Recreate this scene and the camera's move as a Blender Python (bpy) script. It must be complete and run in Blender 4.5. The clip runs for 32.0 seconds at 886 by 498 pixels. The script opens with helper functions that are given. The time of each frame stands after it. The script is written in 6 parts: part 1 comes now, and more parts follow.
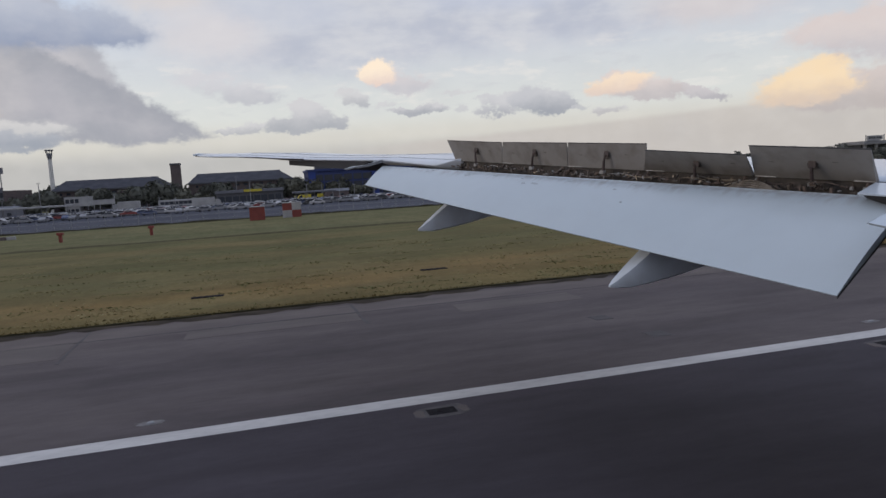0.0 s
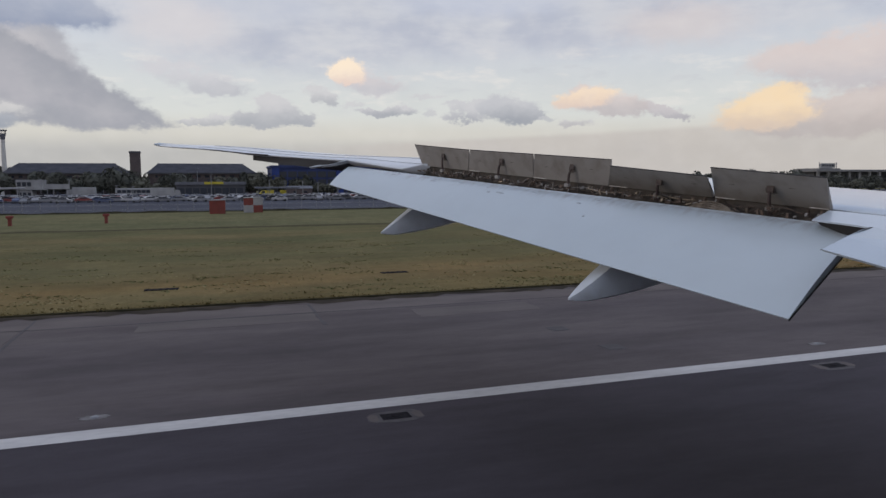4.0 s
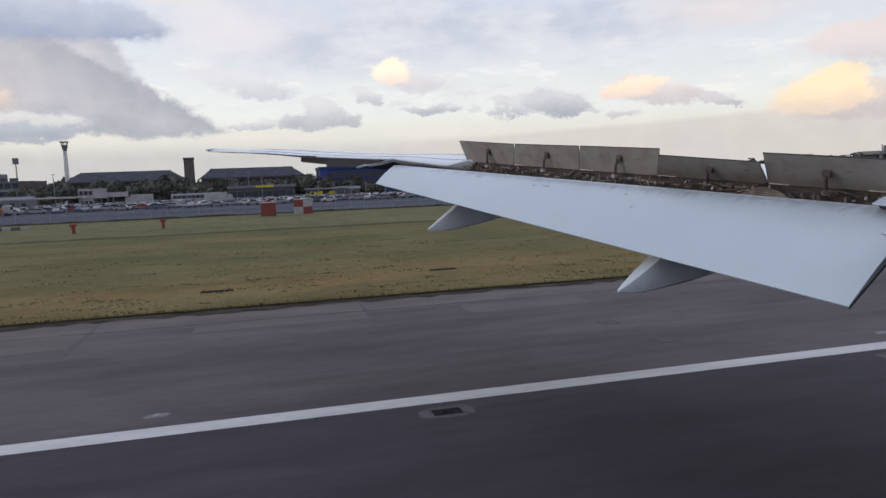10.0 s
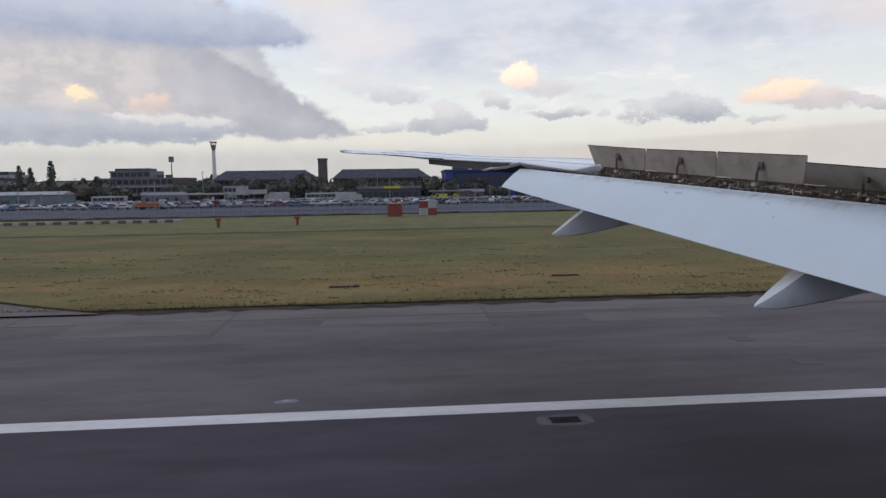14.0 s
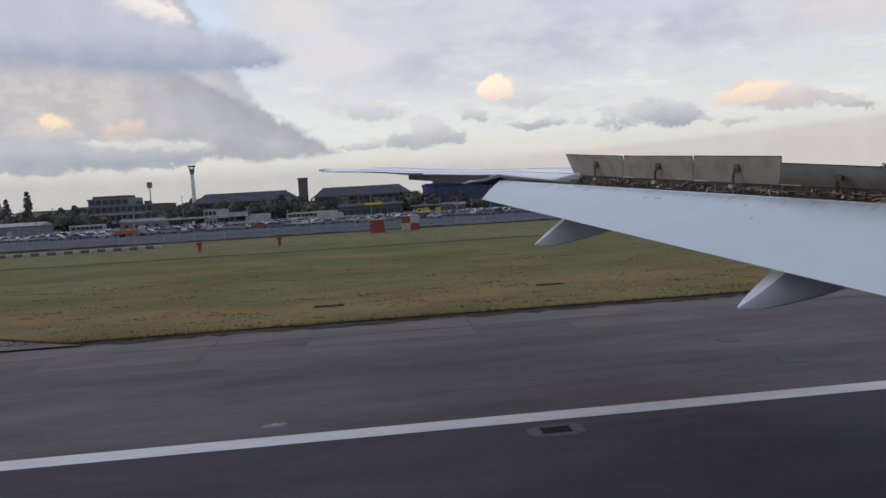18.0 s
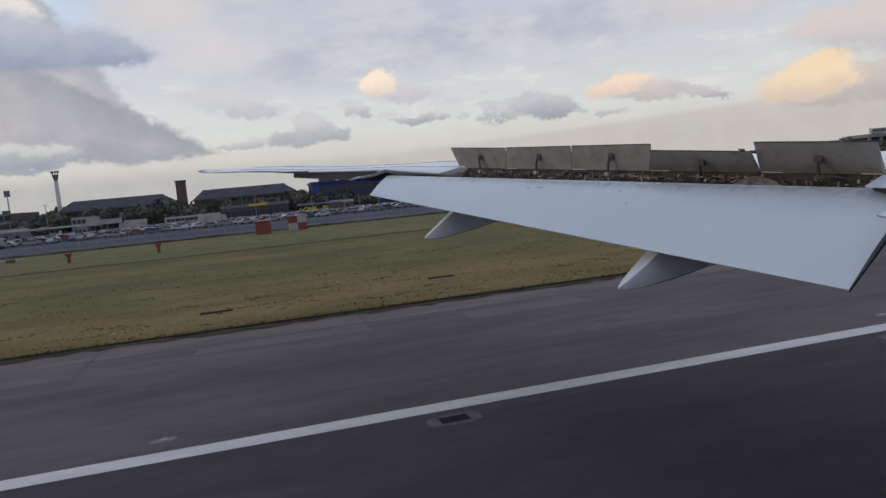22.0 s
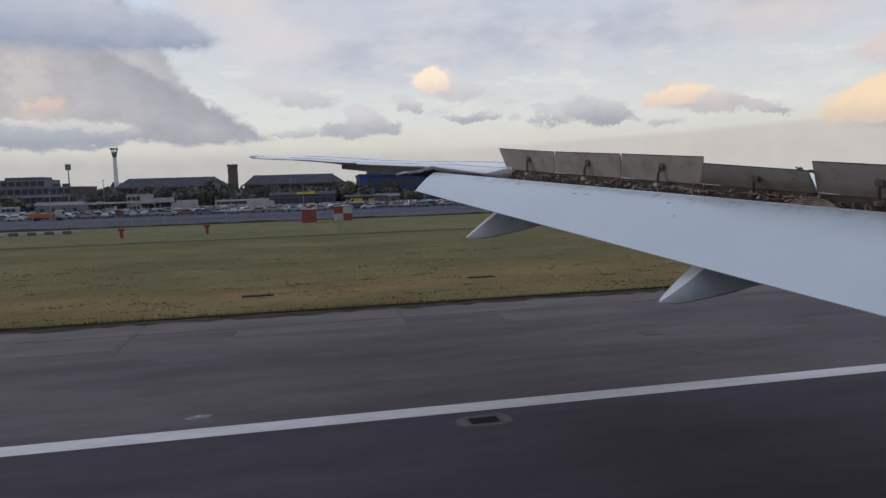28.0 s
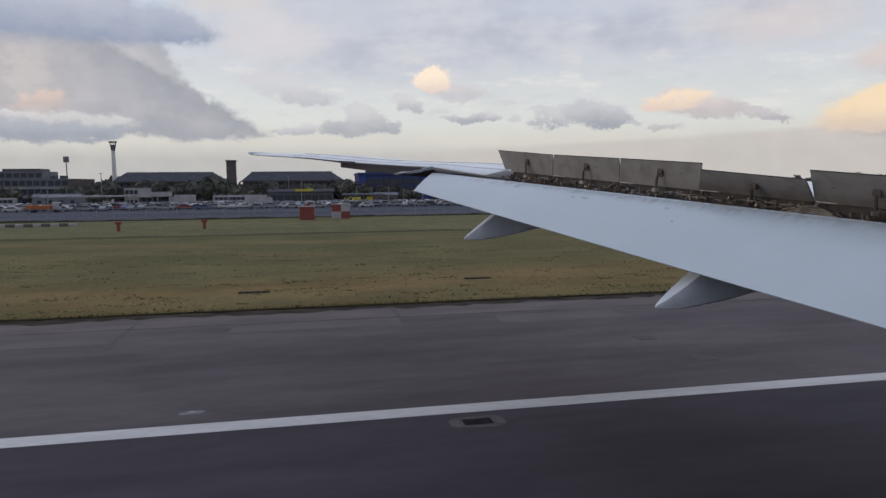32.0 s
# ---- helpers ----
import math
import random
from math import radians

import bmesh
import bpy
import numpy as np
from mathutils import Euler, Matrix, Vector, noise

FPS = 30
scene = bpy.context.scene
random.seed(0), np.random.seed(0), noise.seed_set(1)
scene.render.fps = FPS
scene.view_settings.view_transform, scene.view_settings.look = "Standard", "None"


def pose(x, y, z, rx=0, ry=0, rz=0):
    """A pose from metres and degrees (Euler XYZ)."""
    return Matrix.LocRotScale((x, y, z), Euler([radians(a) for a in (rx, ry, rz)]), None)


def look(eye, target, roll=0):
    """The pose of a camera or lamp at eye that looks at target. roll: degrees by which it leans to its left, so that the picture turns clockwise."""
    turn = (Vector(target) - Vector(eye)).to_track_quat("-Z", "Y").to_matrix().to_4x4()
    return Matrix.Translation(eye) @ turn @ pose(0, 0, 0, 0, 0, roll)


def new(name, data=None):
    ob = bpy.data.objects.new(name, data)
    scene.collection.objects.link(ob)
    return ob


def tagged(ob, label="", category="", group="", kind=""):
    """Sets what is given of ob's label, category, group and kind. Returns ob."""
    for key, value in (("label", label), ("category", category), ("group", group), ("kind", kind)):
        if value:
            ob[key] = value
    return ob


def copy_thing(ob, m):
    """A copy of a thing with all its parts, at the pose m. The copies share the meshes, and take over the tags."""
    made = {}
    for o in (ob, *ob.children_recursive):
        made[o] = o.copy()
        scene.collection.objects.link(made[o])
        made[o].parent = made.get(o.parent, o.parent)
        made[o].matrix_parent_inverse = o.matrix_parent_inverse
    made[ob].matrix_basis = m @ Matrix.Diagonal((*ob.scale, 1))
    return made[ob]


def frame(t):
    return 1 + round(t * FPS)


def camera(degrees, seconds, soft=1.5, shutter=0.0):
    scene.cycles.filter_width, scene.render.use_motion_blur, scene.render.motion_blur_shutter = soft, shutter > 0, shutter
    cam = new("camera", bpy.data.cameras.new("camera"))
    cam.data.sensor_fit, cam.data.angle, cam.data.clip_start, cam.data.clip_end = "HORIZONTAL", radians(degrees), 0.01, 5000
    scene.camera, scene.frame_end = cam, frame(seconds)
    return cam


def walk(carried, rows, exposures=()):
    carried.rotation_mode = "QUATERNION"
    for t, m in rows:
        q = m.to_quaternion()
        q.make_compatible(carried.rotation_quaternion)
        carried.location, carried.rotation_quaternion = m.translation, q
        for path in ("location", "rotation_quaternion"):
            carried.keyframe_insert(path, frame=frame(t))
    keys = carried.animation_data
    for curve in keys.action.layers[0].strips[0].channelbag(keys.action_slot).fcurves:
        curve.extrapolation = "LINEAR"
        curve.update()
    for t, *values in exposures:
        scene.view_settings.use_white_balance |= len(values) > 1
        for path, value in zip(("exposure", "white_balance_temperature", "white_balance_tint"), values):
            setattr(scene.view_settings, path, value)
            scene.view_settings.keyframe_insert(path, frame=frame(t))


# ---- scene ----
# The aeroplane, its wing and the runway stand still; x runs along the runway, y away from the fuselage.
cam = camera(65.0, 32.0, soft=1.5)
PATH = [
    (0, 0, -0.035, 6.191, 83.96, 3.34, -14.1),
    (0.1, 0.004, -0.027, 6.189, 83.4, 3.24, -14.79),
    (0.2, 0.008, -0.018, 6.187, 83.14, 4.47, -14.37),
    (0.3, 0.012, -0.01, 6.185, 82.9, 4.26, -15.14),
    (0.4, 0.016, -0.001, 6.183, 82.99, 4.3, -15.98),
    (0.5, 0.02, 0.007, 6.181, 83.32, 4.63, -16.89),
    (0.6, 0.009, 0.013, 6.186, 83.37, 3.61, -17.69),
    (0.7, -0.002, 0.019, 6.191, 84.16, 4.22, -18.11),
    (0.8, -0.013, 0.025, 6.197, 84.44, 4.4, -18.28),
    (0.9, -0.024, 0.03, 6.202, 85.86, 3.47, -18.48),
    (1, -0.035, 0.037, 6.207, 87.08, 4.32, -17.42),
    (1.2, -0.044, 0.023, 6.202, 86.55, 4.15, -18.36),
    (1.3, -0.048, 0.015, 6.199, 85.33, 2.48, -17.52),
    (1.4, -0.053, 0.008, 6.197, 86.15, 2.19, -19.93),
    (1.5, -0.057, 0.001, 6.194, 86.09, 3.1, -18.63),
    (1.7, -0.032, 0.007, 6.202, 85.82, 1.31, -19.61),
    (1.8, -0.019, 0.011, 6.205, 85.6, 3.05, -19.28),
    (2, 0.006, 0.017, 6.213, 85.96, 2.24, -20.9),
    (2.2, -0.019, 0.003, 6.184, 85.13, 1.17, -20.87),
    (2.3, -0.015, 0.022, 6.198, 84.85, 2, -17.65),
    (2.5, -0.008, 0.06, 6.225, 84.87, 0.04, -18.22),
    (4.5, 0.002, 0.007, 6.209, 84.1, 0.5, -16.4),
    (5, 0.032, -0.008, 6.217, 84.96, 1.03, -15.85),
    (5.5, 0.025, -0.01, 6.196, 85.32, 0.84, -14.97),
    (6, 0.002, -0.011, 6.209, 85.14, 0.88, -15.18),
    (6.4, 0.024, -0.004, 6.183, 85.72, 0.65, -15.36),
    (6.5, 0.029, -0.002, 6.176, 85.18, -0.96, -16.02),
    (6.6, 0.024, -0.006, 6.18, 86.3, -0.77, -15.03),
    (7, 0.006, -0.021, 6.194, 86.65, 0.77, -13.95),
    (7.5, 0.003, -0.031, 6.197, 85.96, 1.66, -13.11),
    (8, 0.009, -0.028, 6.204, 83.44, 2.76, -12.19),
    (8.5, -0.009, -0.022, 6.198, 81.5, 2.71, -11.14),
    (8.8, -0.008, -0.007, 6.188, 81.15, 3.47, -11.15),
    (9, -0.008, 0.003, 6.182, 81.07, 2.53, -12.03),
    (9.1, -0.013, 0.027, 6.187, 82.52, 4.29, -11.03),
    (9.2, -0.019, 0.03, 6.192, 82.78, 2.65, -12.33),
    (9.3, -0.024, 0.03, 6.196, 83.05, 3.42, -12.08),
    (9.4, -0.03, 0.03, 6.201, 83.15, 2.74, -12.57),
    (9.5, -0.035, 0.02, 6.206, 82.09, 2.2, -12.59),
    (9.7, -0.011, 0.03, 6.202, 83.38, 3.98, -12.49),
    (10, 0.025, -0.012, 6.196, 84.01, 2.06, -13.14),
    (10.5, 0.017, -0.013, 6.203, 83.16, 2.4, -14.02),
    (11, 0.013, -0.011, 6.191, 84, 3, -17.12),
    (11.1, 0.007, -0.017, 6.192, 85.87, 2.89, -17.74),
    (11.3, -0.006, -0.028, 6.195, 86.64, 2.69, -18.47),
    (11.4, -0.013, -0.03, 6.196, 85.95, 3.23, -16.96),
    (11.5, -0.019, -0.039, 6.197, 84.97, 1.93, -16.88),
    (11.6, -0.017, -0.03, 6.195, 83.13, 5.1, -12.01),
    (11.7, -0.016, -0.03, 6.194, 82.49, 4.41, -9.76),
    (11.8, -0.014, -0.03, 6.192, 81.46, 4.88, -8.62),
    (11.9, -0.013, -0.03, 6.191, 81.37, 4.65, -7.82),
    (12, -0.011, -0.028, 6.189, 82.72, 3.42, -4.97),
    (12.1, -0.015, -0.025, 6.191, 82.37, 4.15, -4.82),
    (12.2, -0.019, -0.022, 6.193, 82.93, 3.49, -3.43),
    (12.5, -0.032, -0.014, 6.199, 83.05, 1.68, -3.22),
    (13, -0.01, -0.018, 6.181, 84.6, 1.5, -2.58),
    (13.5, -0.026, -0.013, 6.19, 84.08, 1.52, -3.5),
    (14, -0.021, -0.02, 6.183, 84.57, 0.86, -2.98),
    (14.5, -0.02, -0.01, 6.193, 83.62, 1.88, -3.39),
    (16.5, -0.004, 0.01, 6.201, 84.15, 2.92, -5.42),
    (17, 0.017, 0.004, 6.199, 85.15, 2.97, -4.69),
    (17.5, 0, 0.025, 6.217, 85.22, 2.77, -4.86),
    (18, 0.002, 0.005, 6.203, 85.65, 3.28, -4.52),
    (18.5, -0.01, 0.013, 6.207, 86.04, 2.87, -4.69),
    (19, -0.004, -0.014, 6.226, 86.06, 3.05, -5.97),
    (19.5, -0.007, 0.034, 6.197, 87.05, 2.53, -7.47),
    (20, -0.001, 0.022, 6.203, 86.78, 2.23, -7.61),
    (20.5, 0.007, 0.017, 6.194, 86.19, 2.66, -7.67),
    (21, -0.002, 0.007, 6.202, 85.94, 2.41, -8.38),
    (21.5, 0.002, 0.023, 6.186, 86.03, 2.76, -9.53),
    (21.6, -0.001, 0.014, 6.186, 86.18, 4.05, -11.03),
    (21.7, -0.004, 0.006, 6.186, 86.63, 3.9, -11.51),
    (21.8, -0.007, -0.003, 6.185, 85.87, 4.29, -12.38),
    (21.9, -0.01, -0.011, 6.185, 85.27, 4.25, -13.97),
    (22, -0.013, -0.02, 6.185, 84.62, 5.32, -13.77),
    (22.2, -0.005, -0.007, 6.19, 83.6, 4, -14.24),
    (22.3, -0.002, -0.001, 6.193, 83.76, 3.27, -14.87),
    (22.5, 0.006, 0.012, 6.198, 83.36, 2.8, -15.74),
    (22.7, 0.006, 0.01, 6.192, 84.45, 4.06, -14.7),
    (23, 0.006, 0.007, 6.182, 85.4, 3.27, -14.91),
    (23.5, 0.001, 0.007, 6.207, 84.33, 1.37, -16),
    (24, 0.028, -0.018, 6.189, 83.87, 0.59, -16.56),
    (24.5, 0, 0.022, 6.221, 83.78, 0.97, -16.99),
    (25, -0.002, 0.012, 6.216, 84.05, 1.23, -15.93),
    (25.5, -0.014, 0.014, 6.212, 83.82, 0.89, -16.69),
    (26, -0.001, 0.024, 6.197, 84.18, 0.88, -15.4),
    (26.3, 0.007, 0.016, 6.198, 85.16, 1.84, -11.76),
    (26.5, 0.013, 0.01, 6.198, 84.98, 2.37, -10.64),
    (28.5, 0.02, 0, 6.185, 84.74, 1.58, -9.74),
    (29, 0.008, -0.017, 6.194, 84.72, 1.53, -9.45),
    (29.5, -0.01, -0.022, 6.223, 84.96, 1.23, -9.47),
    (30, 0.015, -0.024, 6.207, 84.79, 0.98, -9),
    (30.5, 0.015, -0.028, 6.215, 85.02, 1.35, -8.79),
    (31, 0.017, -0.013, 6.211, 84.64, 0.63, -9.25),
    (31.5, 0.005, -0.007, 6.22, 84.64, 0.88, -8.84),
    (32, 0.018, 0.005, 6.2, 84.76, 0.52, -10.06),
]
# the film camera brightens and darkens its picture a little on the way
EXPOSURES = [(0.0, 0.0), (1.0, 0.14), (2.0, -0.03), (6.0, -0.04), (8.2, 0.0), (9.2, 0.24), (10.0, 0.28), (11.0, 0.22), (12.0, 0.16), (14.0, 0.24), (17.0, 0.18), (18.0, 0.12), (19.0, 0.03), (21.0, -0.06), (24.0, 0.0), (32.0, 0.0)]
walk(cam, [(t, pose(x, y, z, rx, ry, rz)) for t, x, y, z, rx, ry, rz in PATH], EXPOSURES)

# ---- world and light ----
SUN_AZ, SUN_EL = -62.0, 9.0     # degrees from +y towards +x, and up
world = bpy.data.worlds.new("evening_sky")
scene.world = world
world.use_nodes = True
wt = world.node_tree
wt.nodes.clear()


def wn(kind, **props):
    n = wt.nodes.new(kind)
    for k, v in props.items():
        if k == "operation":
            n.operation = v
        elif k == "blend_type":
            n.blend_type = v
        elif k == "data_type":
            n.data_type = v
    return n


def wmath(op, a, b=None):
    n = wn("ShaderNodeMath", operation=op)
    for i, v in enumerate((a, b)):
        if v is None:
            continue
        if isinstance(v, (int, float)):
            n.inputs[i].default_value = v
        else:
            wt.links.new(v, n.inputs[i])
    return n.outputs[0]


def wmix(fac, a, b):
    n = wn("ShaderNodeMix", data_type="RGBA")
    for sock, v in ((n.inputs[0], fac), (n.inputs[6], a), (n.inputs[7], b)):
        if isinstance(v, (int, float)):
            sock.default_value = v
        elif isinstance(v, tuple):
            sock.default_value = (*v, 1.0)
        else:
            wt.links.new(v, sock)
    return n.outputs[2]


def wramp(value, lo, hi, to0=0.0, to1=1.0):
    n = wn("ShaderNodeMapRange")
    n.interpolation_type = "SMOOTHSTEP"
    wt.links.new(value, n.inputs[0])
    for i, v in zip((1, 2, 3, 4), (lo, hi, to0, to1)):
        n.inputs[i].default_value = v
    return n.outputs[0]


def wnoise(vec, scale, detail, rough=0.55):
    n = wn("ShaderNodeTexNoise")
    n.inputs["Scale"].default_value, n.inputs["Detail"].default_value = scale, detail
    n.inputs["Roughness"].default_value = rough
    wt.links.new(vec, n.inputs["Vector"])
    return n


def lin(r, g, b):
    return tuple(((c / 255 + 0.055) / 1.055) ** 2.4 if c > 10 else c / 255 / 12.92 for c in (r, g, b))


coord = wn("ShaderNodeTexCoord")
sep = wn("ShaderNodeSeparateXYZ")
wt.links.new(coord.outputs["Generated"], sep.inputs[0])
az = wmath("MULTIPLY", wmath("ARCTAN2", sep.outputs[0], sep.outputs[1]), 57.2958)
el = wmath("MULTIPLY", wmath("ARCSINE", sep.outputs[2]), 57.2958)
plan = wn("ShaderNodeCombineXYZ")
wt.links.new(az, plan.inputs[0])
wt.links.new(wmath("MULTIPLY", el, 1.35), plan.inputs[1])
puff = wnoise(plan.outputs[0], 0.16, 4, 0.5)
fine = wnoise(plan.outputs[0], 0.5, 4, 0.5)
small = wnoise(plan.outputs[0], 1.4, 5, 0.6)
flat = wn("ShaderNodeCombineXYZ")
wt.links.new(az, flat.inputs[0])
wt.links.new(el, flat.inputs[1])


def wander(vec, source, amount):
    """The clouds' edges wander by some degrees."""
    mid = wn("ShaderNodeVectorMath", operation="SUBTRACT")
    wt.links.new(source.outputs["Color"], mid.inputs[0])
    mid.inputs[1].default_value = (0.5, 0.5, 0.5)
    by = wn("ShaderNodeVectorMath", operation="MULTIPLY")
    wt.links.new(mid.outputs[0], by.inputs[0])
    by.inputs[1].default_value = (*amount, 0)
    add = wn("ShaderNodeVectorMath", operation="ADD")
    wt.links.new(vec.outputs[0], add.inputs[0])
    wt.links.new(by.outputs[0], add.inputs[1])
    return add


warp3 = wander(wander(wander(flat, puff, (2.0, 1.0)), fine, (1.8, 1.0)), small, (1.2, 0.9))

sky = wn("ShaderNodeTexSky")
sky.sky_type, sky.sun_disc = "NISHITA", False
sky.sun_elevation, sky.sun_rotation = radians(SUN_EL), radians(SUN_AZ)
clear = wn("ShaderNodeVectorMath", operation="SCALE")
wt.links.new(sky.outputs[0], clear.inputs[0])
clear.inputs["Scale"].default_value = 0.12

# thin bright veil over the clear sky, creamy low down, with a grey haze on the horizon
veil = wmix(wramp(el, 4.0, 13.0), lin(224, 226, 224), lin(209, 214, 226))
colour = wmix(0.88, clear.outputs[0], veil)
colour = wmix(wramp(el, 5.4, 3.4, 0.0, 0.9), colour, lin(213, 210, 202))
colour = wmix(wramp(el, 3.6, 2.0, 0.0, 0.92), colour, lin(187, 186, 184))

billow = wnoise(plan.outputs[0], 0.42, 6, 0.62)
fray = wnoise(plan.outputs[0], 1.5, 5, 0.62)
long = wn("ShaderNodeMapping")
long.inputs["Scale"].default_value = (0.42, 1.0, 1)
long.inputs["Rotation"].default_value = (0, 0, radians(-7))
wt.links.new(plan.outputs[0], long.inputs[0])
streak = wnoise(long.outputs[0], 0.55, 6, 0.58)
swell = wmath("MULTIPLY", wmath("SUBTRACT", wnoise(plan.outputs[0], 0.30, 4, 0.5).outputs[0], 0.5), 3.4)
ragged = wmath("ADD", wmath("MULTIPLY", wmath("SUBTRACT", billow.outputs[0], 0.5), 2.8), wmath("MULTIPLY", wmath("SUBTRACT", fray.outputs[0], 0.5), 1.2))
winds = wn("ShaderNodeSeparateXYZ")
wt.links.new(warp3.outputs[0], winds.inputs[0])


def mass(lobes):
    """How thick a cloud stands, summed over its lobes: azimuth, elevation, half width, half height."""
    total = None
    for ca, ce, ra, re in lobes:
        off = wn("ShaderNodeVectorMath", operation="SUBTRACT")
        wt.links.new(warp3.outputs[0], off.inputs[0])
        off.inputs[1].default_value = (ca, ce, 0)
        size = wn("ShaderNodeVectorMath", operation="MULTIPLY")
        wt.links.new(off.outputs[0], size.inputs[0])
        size.inputs[1].default_value = (1 / ra, 1 / re, 0)
        square = wn("ShaderNodeVectorMath", operation="DOT_PRODUCT")
        wt.links.new(size.outputs[0], square.inputs[0])
        wt.links.new(size.outputs[0], square.inputs[1])
        one = wmath("POWER", 0.5, square.outputs["Value"])
        total = one if total is None else wmath("ADD", total, one)
    return total


def puffs(under, lobes, top, base, base_el, high, much=1.0, soft=0.12, torn=0.5, level=0.45):
    """Cumulus: lit above, grey towards a flat base, torn at its edges."""
    thick = wmath("MULTIPLY", mass(lobes), wmath("ADD", wmath("MULTIPLY", ragged, 1.9 * torn), 1.0))
    cover = wramp(thick, level - 1.6 * soft, level + 1.9 * soft, 0.0, much)
    shade = wramp(wmath("ADD", el, wmath("MULTIPLY", ragged, 0.5)), base_el, base_el + high)
    return wmix(cover, under, wmix(shade, lin(*base), lin(*top)))


# the high deck: lavender grey, its lower edge falling from the right to the left, streaked along that edge
deck_edge = wmath("SUBTRACT", winds.outputs[1], wmath("ADD", 6.9, wmath("MULTIPLY", winds.outputs[0], 0.055)))
deck_edge = wmath("ADD", deck_edge, wmath("ADD", wmath("MULTIPLY", wmath("SUBTRACT", streak.outputs[0], 0.5), 4.0), wmath("MULTIPLY", ragged, 0.25)))
deck_tone = wmix(wramp(wmath("ADD", wmath("MULTIPLY", puff.outputs[0], 0.6), wmath("MULTIPLY", streak.outputs[0], 0.4)), 0.38, 0.60), lin(183, 188, 203), lin(208, 210, 217))
colour = wmix(wmath("MULTIPLY", wramp(deck_edge, 0.2, 2.8, 0.0, 0.88), wramp(az, -9.0, 3.0)), colour, deck_tone)
# thin bright and grey streaks under the deck
belt = wmath("MULTIPLY", wramp(el, 4.6, 6.0), wramp(el, 11.0, 8.6))
colour = wmix(wmath("MULTIPLY", wramp(streak.outputs[0], 0.53, 0.70), wmath("MULTIPLY", belt, 0.5)), colour, lin(236, 232, 227))
colour = wmix(wmath("MULTIPLY", wramp(streak.outputs[0], 0.46, 0.34), wmath("MULTIPLY", belt, 0.3)), colour, lin(196, 198, 205))
# warm and blue places high up
for ca, ce, ra, re, tone, much in ((-6.5, 14.6, 3.4, 1.5, (222, 213, 209), 0.7), (35.5, 11.6, 4.5, 1.4, (217, 207, 206), 0.6), (-13.6, 14.2, 2.4, 1.5, (199, 215, 236), 0.9), (-3.2, 11.6, 4.0, 2.0, (218, 214, 217), 0.8), (3.0, 13.6, 5.0, 1.6, (199, 204, 217), 0.7), (20.0, 13.9, 7.0, 1.2, (194, 201, 219), 0.6)):
    colour = wmix(wramp(mass(((ca, ce, ra, re),)), 0.12, 0.95, 0.0, much), colour, lin(*tone))
# low tan stratus behind the wing, rising to the right
low_top = wmath("SUBTRACT", wmath("ADD", 2.35, wmath("MULTIPLY", az, 0.042)), wmath("SUBTRACT", el, wmath("MULTIPLY", ragged, 0.10)))
colour = wmix(wmath("MULTIPLY", wramp(low_top, -0.25, 0.3, 0.0, 0.85), wramp(az, 2.0, 16.0)), colour, lin(199, 193, 188))


def bank(under, tip_az, tip_el, slope, base_el, tone, deep, much, soft_edge, torn=1.0):
    """A long bank of cloud: flat below, its upper edge falling to a tip."""
    top = wmath("ADD", wmath("MULTIPLY", wmath("SUBTRACT", tip_az, winds.outputs[0]), slope), tip_el)
    inside = wmath("MINIMUM", wmath("SUBTRACT", top, winds.outputs[1]), wmath("MULTIPLY", wmath("SUBTRACT", winds.outputs[1], base_el), 1.6))
    inside = wmath("ADD", inside, wmath("ADD", wmath("MULTIPLY", swell, 0.55 * torn), wmath("MULTIPLY", ragged, 0.25 * torn)))
    body = wmix(wramp(wmath("ADD", inside, wmath("MULTIPLY", swell, 1.6)), 0.4, 4.6), lin(*deep), lin(*tone))
    return wmix(wramp(inside, -0.5 * soft_edge, soft_edge, 0.0, much), under, body)


# the large bank: two steps down to its tip, paler and warmer towards its far end
colour = bank(colour, -8.5, 6.3, 1.55, 5.2, (193, 191, 196), (176, 177, 185), 0.97, 1.3, 1.25)
colour = bank(colour, -3.4, 3.95, 0.58, 3.75, (181, 180, 187), (163, 165, 174), 0.97, 0.6, 0.8)
far_end = wramp(az, -14.5, -22.0)
colour = wmix(wmath("MULTIPLY", wmath("MULTIPLY", far_end, wramp(el, 4.6, 6.2)), wramp(el, 11.6, 9.4, 0.0, 0.75)), colour, wmix(wramp(billow.outputs[0], 0.38, 0.62), lin(186, 182, 184), lin(207, 200, 197)))
# a bright gap under its far end and a blue-grey bar below that
colour = puffs(colour, ((-18.0, 5.0, 2.6, 0.42), (-15.2, 4.75, 1.5, 0.3), (-21.0, 5.3, 1.6, 0.25)), (219, 217, 216), (206, 206, 206), 4.4, 0.9, 0.75, 0.26, 0.45)
colour = puffs(colour, ((-22.5, 4.2, 4.6, 0.75), (-27.0, 4.5, 3.4, 1.0), (-17.2, 4.05, 2.4, 0.42), (-31.0, 4.3, 3.5, 0.8)), (181, 184, 192), (158, 164, 175), 3.5, 1.5, 0.95, 0.16, 0.4)
# lit knobs in it
colour = puffs(colour, ((-18.9, 6.3, 1.1, 0.55), (-20.0, 6.1, 0.9, 0.4)), (226, 203, 190), (205, 190, 184), 5.8, 0.9, 0.8, 0.25, 0.35)
colour = puffs(colour, ((-24.0, 6.75, 0.6, 0.42), (-24.6, 6.85, 0.5, 0.32)), (248, 224, 186), (214, 198, 184), 6.0, 1.0, 0.9, 0.24, 0.3)

